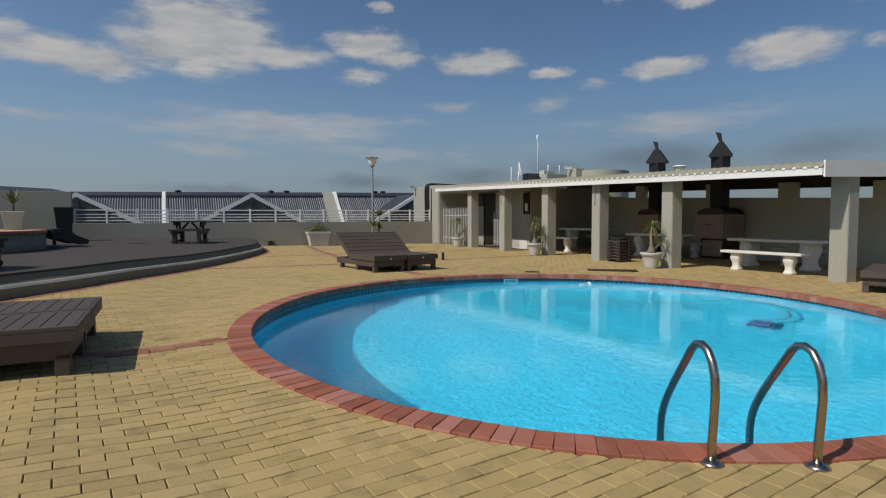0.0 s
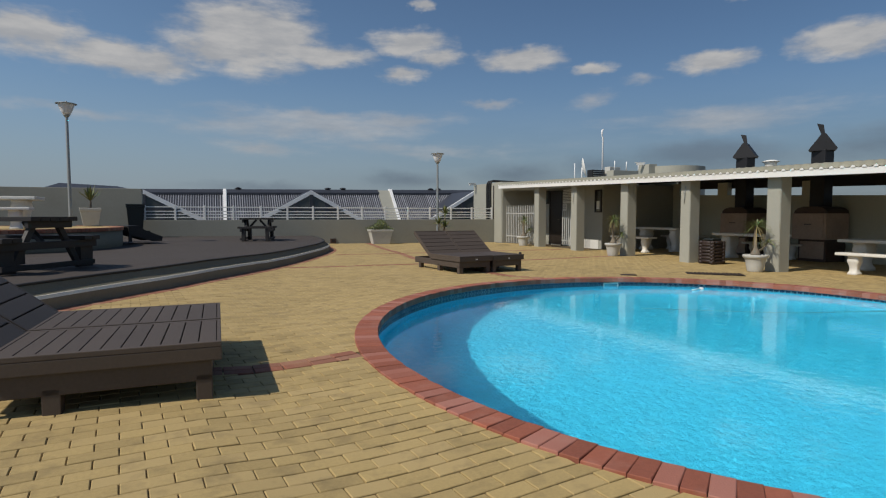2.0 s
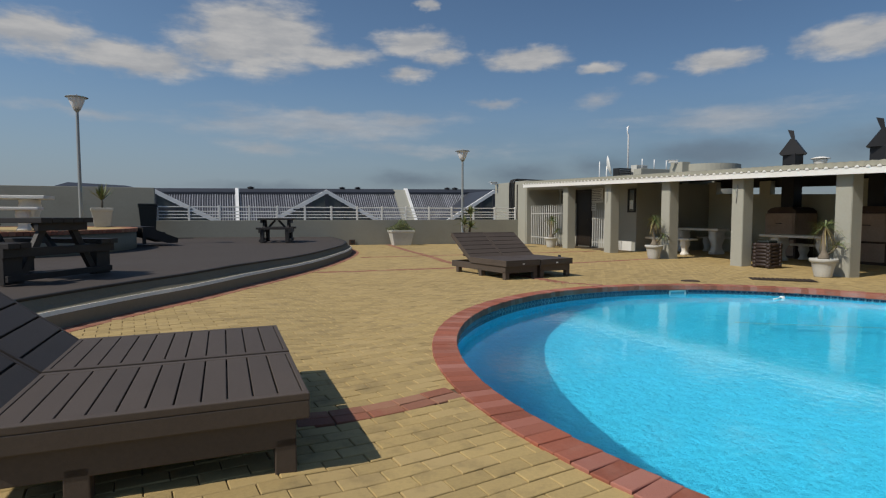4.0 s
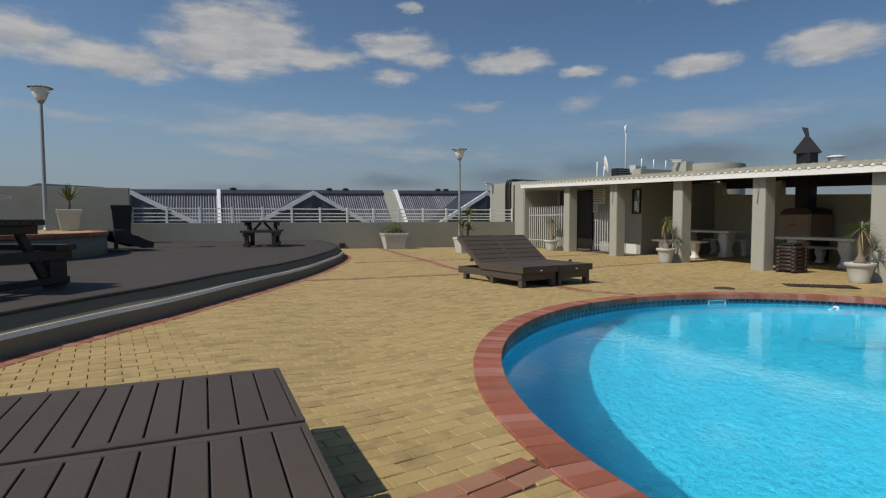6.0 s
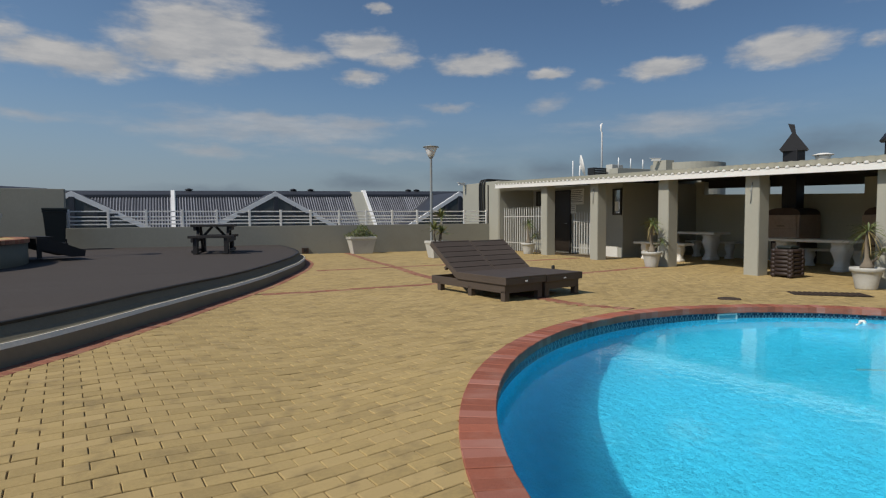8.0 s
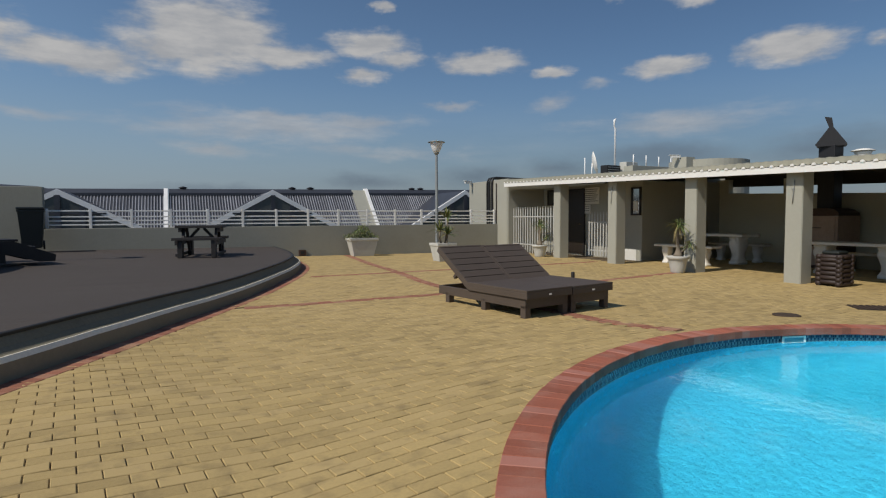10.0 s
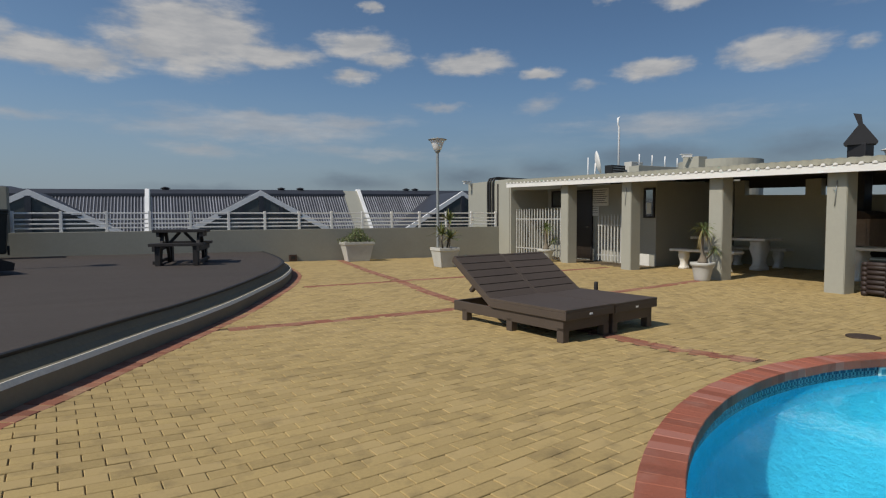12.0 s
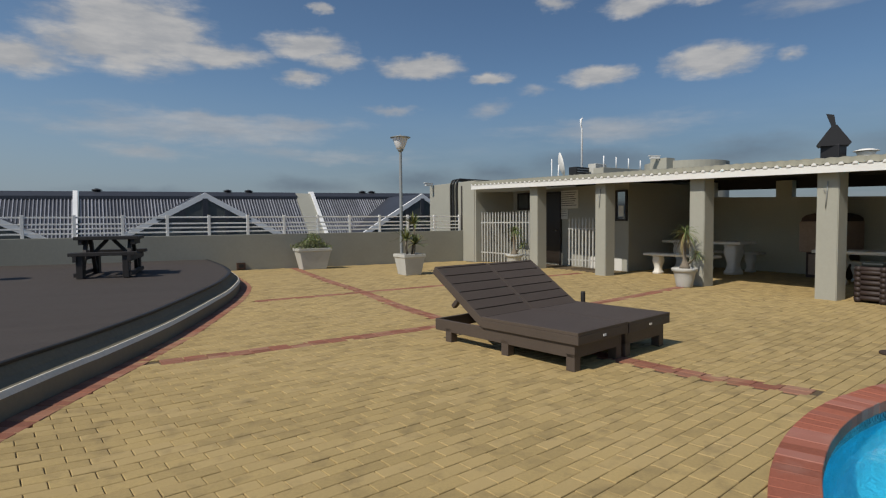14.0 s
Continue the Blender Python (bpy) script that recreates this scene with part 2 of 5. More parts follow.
LAMPWHITE = material("opal_lamp_bowl", (0.72, 0.73, 0.74), 0.35, bump=0.0, big=(3, 0.03), fine=(30, 0.02))
SOOT = material("black_painted_steel", (0.012, 0.012, 0.014), 0.55, 0.2, big=(2, 0.2), fine=(30, 0.15), bump=0.15)
RUST = material("brown_braai_steel", (0.075, 0.045, 0.033), 0.7, 0.2, big=(2, 0.2), fine=(20, 0.15), bump=0.2)
BRAAI = material("tan_braai_steel", (0.38, 0.275, 0.205), 0.8, big=(2, 0.15), fine=(20, 0.10), bump=0.3)
BINPLASTIC = material("dark_green_bin_plastic", (0.012, 0.016, 0.014), 0.5, bump=0.1)
LEAF = material("green_leaf", (0.105, 0.145, 0.045), 0.5, big=(3, 0.2), fine=(30, 0.1), bump=0.0, island=0.35, tone=(0.26, 0.25, 0.09))
LEAFDRY = material("dry_yellow_leaf", (0.26, 0.20, 0.08), 0.7, bump=0.0, island=0.3)
BARK = material("grey_bark", (0.20, 0.165, 0.12), 0.9, big=(5, 0.2), fine=(50, 0.2), bump=0.5)
SOIL = material("potting_soil", (0.05, 0.035, 0.022), 0.95, bump=0.6)
TUBE = material("dark_roof_tube", (0.34, 0.35, 0.385), 0.35, 0.2, big=(1, 0.1), fine=(20, 0.1), bump=0.0, island=0.25)
SLATE = material("dark_roof_sheet", (0.040, 0.044, 0.055), 0.5, big=(1, 0.15), fine=(15, 0.1), bump=0.1)
TRIM = material("weathered_white_trim", (0.80, 0.80, 0.79), 0.6, big=(1, 0.1), fine=(20, 0.06), bump=0.1)
GABLE = material("grey_gable_glazing", (0.085, 0.093, 0.09), 0.25, big=(0.7, 0.2), fine=(10, 0.1), bump=0.0)
CABLE = material("black_cable", (0.01, 0.01, 0.01), 0.5, bump=0.0)
IRONLID = material("rusty_drain_grate", (0.055, 0.035, 0.022), 0.8, big=(4, 0.2), fine=(60, 0.2), bump=0.4)
DOORDARK = material("dark_varnished_door", (0.022, 0.016, 0.012), 0.45, big=(2, 0.2), fine=(40, 0.15), bump=0.1, stretch=(8, 8, 1))
PAPER = material("notice_board", (0.66, 0.65, 0.60), 0.7, big=(3, 0.05), fine=(30, 0.05), bump=0.0)
INK = material("faded_ink", (0.12, 0.12, 0.11), 0.8, bump=0.0)
MIRRORGLASS = material("dusty_mirror", (0.35, 0.36, 0.34), 0.08, 1.0, bump=0.0)
FARGROUND = material("distant_ground", (0.16, 0.15, 0.12), 0.95, big=(0.02, 0.2), fine=(0.5, 0.1), bump=0.0)
BLUEPLASTIC = material("blue_pool_cleaner_plastic", (0.02, 0.10, 0.33), 0.4, bump=0.0)
HOSE = material("blue_grey_hose", (0.10, 0.30, 0.36), 0.5, bump=0.0)
CEIL = material("dark_timber_purlin", (0.035, 0.030, 0.026), 0.8, big=(2, 0.1), fine=(20, 0.1), bump=0.1)
# soffit colour made pale as a reflector for the shelter's interior
SHEETUNDER = material("soffit_paled_for_bounce", (0.30, 0.29, 0.26), 0.7, big=(1, 0.1), fine=(20, 0.08), bump=0.05)

WATER = bpy.data.materials.new("pool_water")
WATER.use_nodes = True
_t = WATER.node_tree
_t.nodes.clear()
_o = _t.nodes.new("ShaderNodeOutputMaterial")
_b = _t.nodes.new("ShaderNodeBsdfPrincipled")
_b.inputs["Base Color"].default_value = (0.86, 0.99, 1.0, 1)
_b.inputs["Roughness"].default_value, _b.inputs["IOR"].default_value = 0.0, 1.33
_b.inputs["Transmission Weight"].default_value = 1.0
_n = _t.nodes.new("ShaderNodeTexNoise")
_n.inputs["Scale"].default_value, _n.inputs["Detail"].default_value = 11.0, 3
_n2 = _t.nodes.new("ShaderNodeTexNoise")
_n2.inputs["Scale"].default_value, _n2.inputs["Detail"].default_value = 1.2, 2
_g = _t.nodes.new("ShaderNodeNewGeometry")
_t.links.new(_g.outputs["Position"], _n.inputs["Vector"]), _t.links.new(_g.outputs["Position"], _n2.inputs["Vector"])
_a = _t.nodes.new("ShaderNodeMath")
_a.operation = "MULTIPLY_ADD"
_t.links.new(_n2.outputs[0], _a.inputs[0])
_a.inputs[1].default_value = 1.2
_t.links.new(_n.outputs[0], _a.inputs[2])
_bp = _t.nodes.new("ShaderNodeBump")
_bp.inputs["Strength"].default_value, _bp.inputs["Distance"].default_value = 0.10, 0.016
_t.links.new(_a.outputs[0], _bp.inputs["Height"])
_t.links.new(_bp.outputs[0], _b.inputs["Normal"])
_t.links.new(_b.outputs[0], _o.inputs[0])

# ---- building helpers ----
# the pool: middle, half axes, turn
PC, PA, PB, PROT = Vector((4.495, 5.480)), 4.288, 3.905, radians(44.4)


def gz(x, y):
    """Height of the gently falling paved terrace, which rises a little to the pool's rim."""
    dx, dy = x - PC.x, y - PC.y
    c, s = math.cos(PROT), math.sin(PROT)
    k = math.hypot((c * dx + s * dy) / PA, (c * dy - s * dx) / PB)
    near = max(0.0, min(1.0, 1.0 - (k - 1.0) * math.hypot(dx, dy) / max(k, 1e-6) / 1.2))
    return -0.035 - 0.0095 * x + 0.005 * y + 0.06 * max(0.0, min(1.0, 0.3 - x)) * (1 - near) + 0.058 * near * near * (3 - 2 * near) * max(0.0, min(1.0, (y - 1.8) / 2.5))


def box(bm, x0, x1, y0, y1, z0, z1, bevel=0.0, m=None):
    vs = [bm.verts.new((x, y, z)) for x in (x0, x1) for y in (y0, y1) for z in (z0, z1)]
    fs = [bm.faces.new([vs[i] for i in f]) for f in ((0, 1, 3, 2), (4, 6, 7, 5), (0, 4, 5, 1), (2, 3, 7, 6), (0, 2, 6, 4), (1, 5, 7, 3))]
    if m:
        bmesh.ops.transform(bm, matrix=m, verts=vs)
    if bevel:
        bmesh.ops.bevel(bm, geom=list({e for f in fs for e in f.edges}), offset=bevel, segments=2, affect="EDGES", profile=0.6)
    return vs


def lathe(bm, profile, n=24, m=None, caps=True):
    rings = []
    for r, z in profile:
        rings.append([bm.verts.new((r * math.cos(2 * math.pi * i / n), r * math.sin(2 * math.pi * i / n), z)) for i in range(n)])
    for a, b in zip(rings, rings[1:]):
        for i in range(n):
            bm.faces.new((a[i], a[(i + 1) % n], b[(i + 1) % n], b[i]))
    if caps:
        bm.faces.new(rings[0][::-1]), bm.faces.new(rings[-1])
    if m:
        bmesh.ops.transform(bm, matrix=m, verts=[v for r in rings for v in r])


def tube(bm, pts, r, n=10, caps=True):
    """A round tube along points."""
    pts = [Vector(p) for p in pts]
    rings = []
    for i, p in enumerate(pts):
        d = (pts[min(i + 1, len(pts) - 1)] - pts[max(i - 1, 0)]).normalized()
        q = d.to_track_quat("Z", "Y")
        rr = r[i] if isinstance(r, (list, tuple)) else r
        rings.append([bm.verts.new(p + q @ Vector((rr * math.cos(2 * math.pi * k / n), rr * math.sin(2 * math.pi * k / n), 0))) for k in range(n)])
    for a, b in zip(rings, rings[1:]):
        best = min(range(n), key=lambda s: (a[0].co - b[s].co).length)
        for k in range(n):
            bm.faces.new((a[k], a[(k + 1) % n], b[(k + 1 + best) % n], b[(k + best) % n]))
    if caps:
        bm.faces.new(rings[0][::-1]), bm.faces.new(rings[-1])


def prism(bm, outline, z0, z1, m=None):
    """An upright block over a flat outline."""
    lo, hi = [bm.verts.new((x, y, z0)) for x, y in outline], [bm.verts.new((x, y, z1)) for x, y in outline]
    n = len(outline)
    for i in range(n):
        bm.faces.new((lo[i], lo[(i + 1) % n], hi[(i + 1) % n], hi[i]))
    bm.faces.new(lo[::-1]), bm.faces.new(hi)
    if m:
        bmesh.ops.transform(bm, matrix=m, verts=lo + hi)


def mesh_of(name, bm, mat, smooth=False):
    bmesh.ops.recalc_face_normals(bm, faces=bm.faces)
    me = bpy.data.meshes.new(name)
    bm.to_mesh(me)
    bm.free()
    for mt in (mat if isinstance(mat, (list, tuple)) else [mat]):
        me.materials.append(mt)
    if smooth:
        me.polygons.foreach_set("use_smooth", [True] * len(me.polygons))
    return me


def part(name, bm, mat, parent=None, label="", smooth=False, at=None):
    ob = new(name, mesh_of(name, bm, mat, smooth))
    if parent is not None:
        ob.parent = parent
    if at is not None:
        ob.matrix_basis = at
    if label:
        tagged(ob, label)
    return ob


def boxpart(name, dims, mat, parent, bevel=0.004, label="", m=None):
    bm = bmesh.new()
    box(bm, *dims, bevel=bevel, m=m)
    return part(name, bm, mat, parent, label)


def thing(name, m, label, category, group=""):
    ob = new(name)
    ob.matrix_basis = m
    return tagged(ob, label, category, group)


def structure(name, bm, mat, label="", category="", smooth=False):
    ob = part(name, bm, mat, None, "", smooth)
    return tagged(ob, label, category, "", "structure")

# ---- setting: distance, terrace, pool ----
bm = bmesh.new()
box(bm, -900, 900, -900, 900, -7.0, -6.5)
structure("ground", bm, FARGROUND, "flat distant land below the roof terrace", "ground")

WATER_Z, COPE = -0.115, 0.205


def ring(a, off):
    """A point of the pool's rim at angle a, moved outwards by off."""
    p = Vector((PA * math.cos(a), PB * math.sin(a)))
    n = Vector((math.cos(a) / PA, math.sin(a) / PB)).normalized()
    p += n * off
    c, s = math.cos(PROT), math.sin(PROT)
    return Vector((PC.x + c * p.x - s * p.y, PC.y + s * p.x + c * p.y))


# equal steps round the rim
_fine = [2 * math.pi * i / 3600 for i in range(3601)]
_len = [0.0]
for a0, a1 in zip(_fine, _fine[1:]):
    _len.append(_len[-1] + (ring(a1, 0) - ring(a0, 0)).length)


def rim_angle(s):
    return float(np.interp((s % 1.0) * _len[-1], _len, _fine))


def in_pool(x, y, off=0.0):
    dx, dy = x - PC.x, y - PC.y
    c, s = math.cos(-PROT), math.sin(-PROT)
    u, v = c * dx - s * dy, s * dx + c * dy
    return (u / (PA + off)) ** 2 + (v / (PB + off)) ** 2 < 1


def smooth_line(pts, n):
    """A smooth line through points."""
    out = []
    for i in range(len(pts) - 1):
        p0, p1, p2, p3 = (Vector(pts[max(0, min(len(pts) - 1, i + k))]) for k in (-1, 0, 1, 2))
        for j in range(n):
            t = j / n
            out.append(0.5 * ((2 * p1) + (p2 - p0) * t + (2 * p0 - 5 * p1 + 4 * p2 - p3) * t * t + (3 * p1 - p0 - 3 * p2 + p3) * t ** 3))
    return out + [Vector(pts[-1])]


EDGE = smooth_line([(-3.3, -4.0), (-3.3, 2.0), (-3.2, 5.0), (-3.02, 6.6), (-2.72, 7.8), (-2.35, 8.55), (-1.82, 9.4), (-1.35, 10.08), (-0.71, 11.22), (0.07, 12.87),
                    (0.93, 14.52), (1.74, 16.4), (2.17, 17.5), (2.61, 19.0), (2.78, 20.2), (2.85, 21.6), (2.85, 23.3)], 8)
EY, EX = [p.y for p in EDGE], [p.x for p in EDGE]


def edge_x(y):
    """The deck's edge on the terrace side."""
    return float(np.interp(y, EY, EX))


def edge_off(i, d):
    a, b = EDGE[max(0, i - 1)], EDGE[min(len(EDGE) - 1, i + 1)]
    t = (b - a).normalized()
    return EDGE[i] + Vector((-t.y, t.x)) * d       # d to the deck's side


X0, X1, Y0, Y1 = -3.4, 16.0, -5.0, 23.3
# bed under the paving, with the pool cut out: strips from the rim to a far square
bm = bmesh.new()
N = 240
inner = [bm.verts.new((*ring(2 * math.pi * i / N, -0.08), 0)) for i in range(N)]
outer = []
for i in range(N):
    p = ring(2 * math.pi * i / N, 0)
    d = p - PC
    k = min(((X1 - PC.x) / d.x if d.x > 0 else (X0 - 9 - PC.x) / d.x) if abs(d.x) > 1e-6 else 1e9, ((Y1 - PC.y) / d.y if d.y > 0 else (Y0 - PC.y) / d.y) if abs(d.y) > 1e-6 else 1e9)
    outer.append((PC.x + d.x * k, PC.y + d.y * k))
rows = [inner]
for t in [0.004 * k for k in range(2, 125)] + [0.6, 0.8, 1.0]:
    rows.append([bm.verts.new((v.co.x + (o[0] - v.co.x) * t, v.co.y + (o[1] - v.co.y) * t, 0)) for v, o in zip(inner, outer)])
for p, q in zip(rows, rows[1:]):
    for i in range(N):
        bm.faces.new((p[i], p[(i + 1) % N], q[(i + 1) % N], q[i]))
for v in bm.verts:
    v.co.z = gz(v.co.x, v.co.y) - 0.010
paving = structure("floor", bm, SAND, "yellow brick-paved roof terrace round the pool", "floor")

# pool shell
bm = bmesh.new()
prof = [(-COPE + 0.05, -0.04), (-COPE + 0.05, -0.45), (-COPE - 0.06, -0.90), (-COPE - 0.35, -1.09), (-1.2, -1.17), (-2.6, -1.2)]
rings = []
for off, z in prof:
    rr = []
    for i in range(N):
        p = ring(2 * math.pi * i / N, off)
        rr.append(bm.verts.new((p.x, p.y, z if z < -0.3 else gz(p.x, p.y) + z)))
    rings.append(rr)
for a, b in zip(rings, rings[1:]):
    for i in range(N):
        bm.faces.new((a[i], a[(i + 1) % N], b[(i + 1) % N], b[i]))
bm.faces.new(rings[-1])
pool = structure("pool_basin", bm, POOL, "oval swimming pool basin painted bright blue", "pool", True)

bm = bmesh.new()
wv = [bm.verts.new((*ring(2 * math.pi * i / N, -COPE + 0.049), WATER_Z)) for i in range(N)]
bm.faces.new(wv)
water = structure("water", bm, WATER, "clear blue rippled swimming pool water", "water")
if water.data.polygons[0].normal.z < 0:
    water.data.flip_normals()
water.visible_shadow = False

# mosaic band under the coping: dark and pale little tiles over grout
bm = bmesh.new()
for i in range(N):
    a0, a1 = 2 * math.pi * i / N, 2 * math.pi * (i + 1) / N
    q = [ring(a0, -COPE + 0.044), ring(a1, -COPE + 0.044)]
    bm.faces.new([bm.verts.new((q[0].x, q[0].y, gz(*q[0]) - 0.06)), bm.verts.new((q[1].x, q[1].y, gz(*q[1]) - 0.06)), bm.verts.new((q[1].x, q[1].y, WATER_Z - 0.10)), bm.verts.new((q[0].x, q[0].y, WATER_Z - 0.10))])
band = structure("trim", bm, GROUT, "mosaic waterline band of the pool", "trim")
verts, faces, mats = [], [], []
NT = 1150
for i in range(NT):
    a0, a1 = rim_angle((i + 0.06) / NT), rim_angle((i + 0.94) / NT)
    p, q = ring(a0, -COPE + 0.040), ring(a1, -COPE + 0.040)
    top = gz(p.x, p.y) - 0.075
    for r in range(int((top - WATER_Z + 0.09) / 0.029)):
        z1 = top - r * 0.029
        k = len(verts)
        verts += [(p.x, p.y, z1), (q.x, q.y, z1), (q.x, q.y, z1 - 0.026), (p.x, p.y, z1 - 0.026)]
        faces.append((k, k + 1, k + 2, k + 3))
        mats.append(0 if (i + r) % 2 or (i % 4 == 0) else 1)
me = bpy.data.meshes.new("mosaic_tiles")
me.from_pydata(verts, [], faces)
me.materials.append(TILE_DARK), me.materials.append(TILE_PALE)
me.polygons.foreach_set("material_index", mats)
ob = new("mosaic_tiles", me)
ob.parent = band
tagged(ob, "blue and white chequered mosaic tiles", kind="stuff")

# ---- setting: raised deck ----
DECK_H, LEDGE = 0.312, 0.176


def edge_strip(bm, rows, lift=None):
    """A strip along the deck's edge; rows: (distance inwards, height above the terrace)."""
    rr = []
    for d, h in rows:
        rr.append([])
        for i in range(len(EDGE)):
            p = edge_off(i, d)
            rr[-1].append(bm.verts.new((p.x, p.y, gz(EDGE[i].x, EDGE[i].y) + h)))
    for a, b in zip(rr, rr[1:]):
        for i in range(len(EDGE) - 1):
            bm.faces.new((a[i], a[i + 1], b[i + 1], b[i]))


bm = bmesh.new()
edge_strip(bm, [(0, -0.05), (0.0, LEDGE - 0.036), (0.026, LEDGE)])
kerb = structure("kerb", bm, KERB, "curved grey painted kerb wall of the raised deck", "kerb")
bm = bmesh.new()
edge_strip(bm, [(-0.004, LEDGE - 0.035), (0.022, LEDGE + 0.004), (0.032, LEDGE + 0.005)])
tagged(part("white_line", bm, LINE, kerb), "worn white painted line on the kerb's edge")
bm = bmesh.new()
edge_strip(bm, [(0.026, LEDGE), (0.06, LEDGE + 0.010), (0.11, LEDGE + 0.05), (0.165, DECK_H - 0.02)])
tagged(part("screed", bm, GUTTER, kerb), "sloped green-grey weathered screed")
bm = bmesh.new()
edge_strip(bm, [(0.166, DECK_H - 0.022), (0.156, DECK_H - 0.010), (0.157, DECK_H + 0.006), (0.18, DECK_H + 0.012), (0.22, DECK_H + 0.003)])
tagged(part("edging", bm, BLACK, kerb), "black rubber edging strip of the deck")
# void under the deck, then boards that run across, cut to the curve
bm = bmesh.new()
box(bm, -13, -3.2, -4, 23.3, 0.0, 0.25)
pp = [(p.x - 0.24, p.y) for p in EDGE]
prism(bm, [(-3.3, -4.0)] + pp[1:] + [(-3.3, 23.3)], 0.0, 0.24)
deck = structure("floor_deck", bm, BLACK, "dark brown raised timber deck with long boards", "deck")
y = -4.0
while y < 23.28:
    y1 = min(y + 0.1425, 23.29)
    verts = []
    for (xx, yy) in ((-13.0, y), (edge_x(y) - 0.20, y), (edge_x(y1) - 0.20, y1), (-13.0, y1)):
        z = gz(max(xx, -4), yy) + DECK_H
        verts += [(xx, yy, z), (xx, yy, z - 0.03)]
    me = bpy.data.meshes.new("board")
    me.from_pydata(verts, [], [(0, 2, 4, 6), (0, 1, 3, 2), (4, 5, 7, 6), (2, 3, 5, 4)])
    me.materials.append(DECK)
    new("board", me).parent = deck
    y += 0.1455

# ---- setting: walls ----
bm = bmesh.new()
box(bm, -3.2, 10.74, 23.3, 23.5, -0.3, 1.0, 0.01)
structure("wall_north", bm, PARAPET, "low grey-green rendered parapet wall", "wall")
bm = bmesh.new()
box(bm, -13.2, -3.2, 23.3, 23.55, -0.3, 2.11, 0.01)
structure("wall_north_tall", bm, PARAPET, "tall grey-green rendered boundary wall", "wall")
bm = bmesh.new()
box(bm, -13.2, -13.0, -5.0, 23.3, -0.3, 2.1, 0.01)
structure("wall_west", bm, WALL, "grey-green boundary wall behind the deck", "wall")
bm = bmesh.new()
box(bm, -13.2, 16.2, -5.2, -5.0, -0.3, 1.2, 0.01)
structure("wall_south", bm, WALL, "low grey-green parapet wall", "wall")
bm = bmesh.new()
box(bm, 10.74, 16.0, 22.56, 25.5, -0.3, 2.63, 0.012)
structure("wall_block", bm, WALL, "grey-green rendered service block with corner pillar", "wall")

BACKX = 15.6


def back_top(y):
    return 1.34 + 0.0345 * y


bm = bmesh.new()
prism(bm, [(-5.0, -0.3), (18.0, -0.3), (18.0, back_top(18.0)), (5.6, back_top(5.6)), (5.6, 1.2), (-5.0, 1.2)], 0, 0.22, Matrix(((0, 0, 1, BACKX), (1, 0, 0, 0), (0, 1, 0, 0), (0, 0, 0, 1))))
structure("wall_east", bm, SHADEWALL, "olive painted back wall of the braai shelter", "wall")
for k, (ya, yb) in enumerate(((15.25, 15.65), (12.0, 12.6), (9.7, 10.2), (7.3, 7.8), (17.4, 17.8), (5.6, 6.0))):
    bm = bmesh.new()
    box(bm, BACKX - 0.01, BACKX + 0.2, ya, yb, back_top(ya) - 0.05, back_top(yb) + 0.42)
    structure("pillar", bm, SHADEWALL, "short olive pillar under the shelter roof", "pillar")
bm = bmesh.new()
box(bm, 12.3, BACKX, 17.72, 17.9, -0.3, 2.3)
box(bm, 12.3, 12.48, 17.9, 22.6, -0.3, 2.3)
structure("wall_washroom", bm, WALL, "olive rendered wall of the enclosed room", "wall")

# ---- shelter roof ----
RX0, RX1, RY0, RY1 = 10.56, 16.1, 6.10, 22.5


def roof_z(x, y):
    return 2.135 + 0.0262 * (y - 6.15) + 0.030 * (x - 10.6)


verts, faces = [], []
ny = int((RY1 - RY0) / 0.05)
for j in range(ny + 1):
    y = RY0 + (RY1 - RY0) * j / ny
    h = (0.0, 0.02, 0.034, 0.02)[j % 4]
    for x, dz, k in ((RX1, 0.0, 0.6), (RX0 + 0.06, 0.0, 0.6), (RX0 + 0.03, -0.012, 0.6), (RX0 - 0.02, -0.06, 0.6), (RX0 - 0.05, -0.11, 0.8)):
        verts.append((x, y, roof_z(x, y) + h * k + dz))
for j in range(ny):
    k = 5 * j
    for i in range(4):
        faces.append((k + i, k + i + 1, k + i + 6, k + i + 5))
me = bpy.data.meshes.new("ceiling")
me.from_pydata(verts, [], faces)
me.materials.append(ROOFING)
tagged(new("ceiling", me), "cream corrugated sheet roof of the braai shelter", "roof", "", "structure")


def slab_along(name, x0, x1, y0, y1, top, depth, mat, label, cat):
    """A beam that follows the roof's fall along y."""
    bm = bmesh.new()
    vs = box(bm, x0, x1, y0, y1, 0, 1)
    for v in vs:
        v.co.z = roof_z(v.co.x, v.co.y) - top - (depth if v.co.z < 0.5 else 0)
    return structure(name, bm, mat, label, cat)


fascia = slab_along("trim_front", RX0 - 0.04, RX0 - 0.005, RY0, RY1, 0.112, 0.125, WHITE, "white fascia board along the shelter roof", "fascia")
bm = bmesh.new()
for j in range(2, ny, 4):
    yc = RY0 + (RY1 - RY0) * j / ny
    zc = roof_z(RX0, yc) - 0.114
    prism(bm, [(yc + 0.04 * math.cos(math.pi * k / 8), zc + 0.042 * math.sin(math.pi * k / 8)) for k in range(9)], RX0 - 0.058, RX0 - 0.03, Matrix(((0, 0, 1, 0), (1, 0, 0, 0), (0, 1, 0, 0), (0, 0, 0, 1))))
tagged(part("closers", bm, WHITE, fascia), "white rounded closers in the sheet's corrugations", kind="stuff")
slab_along("trim_end", RX0, RX1, RY0 - 0.03, RY0, -0.03, 0.30, WHITE, "pale barge board at the roof's open end", "fascia")
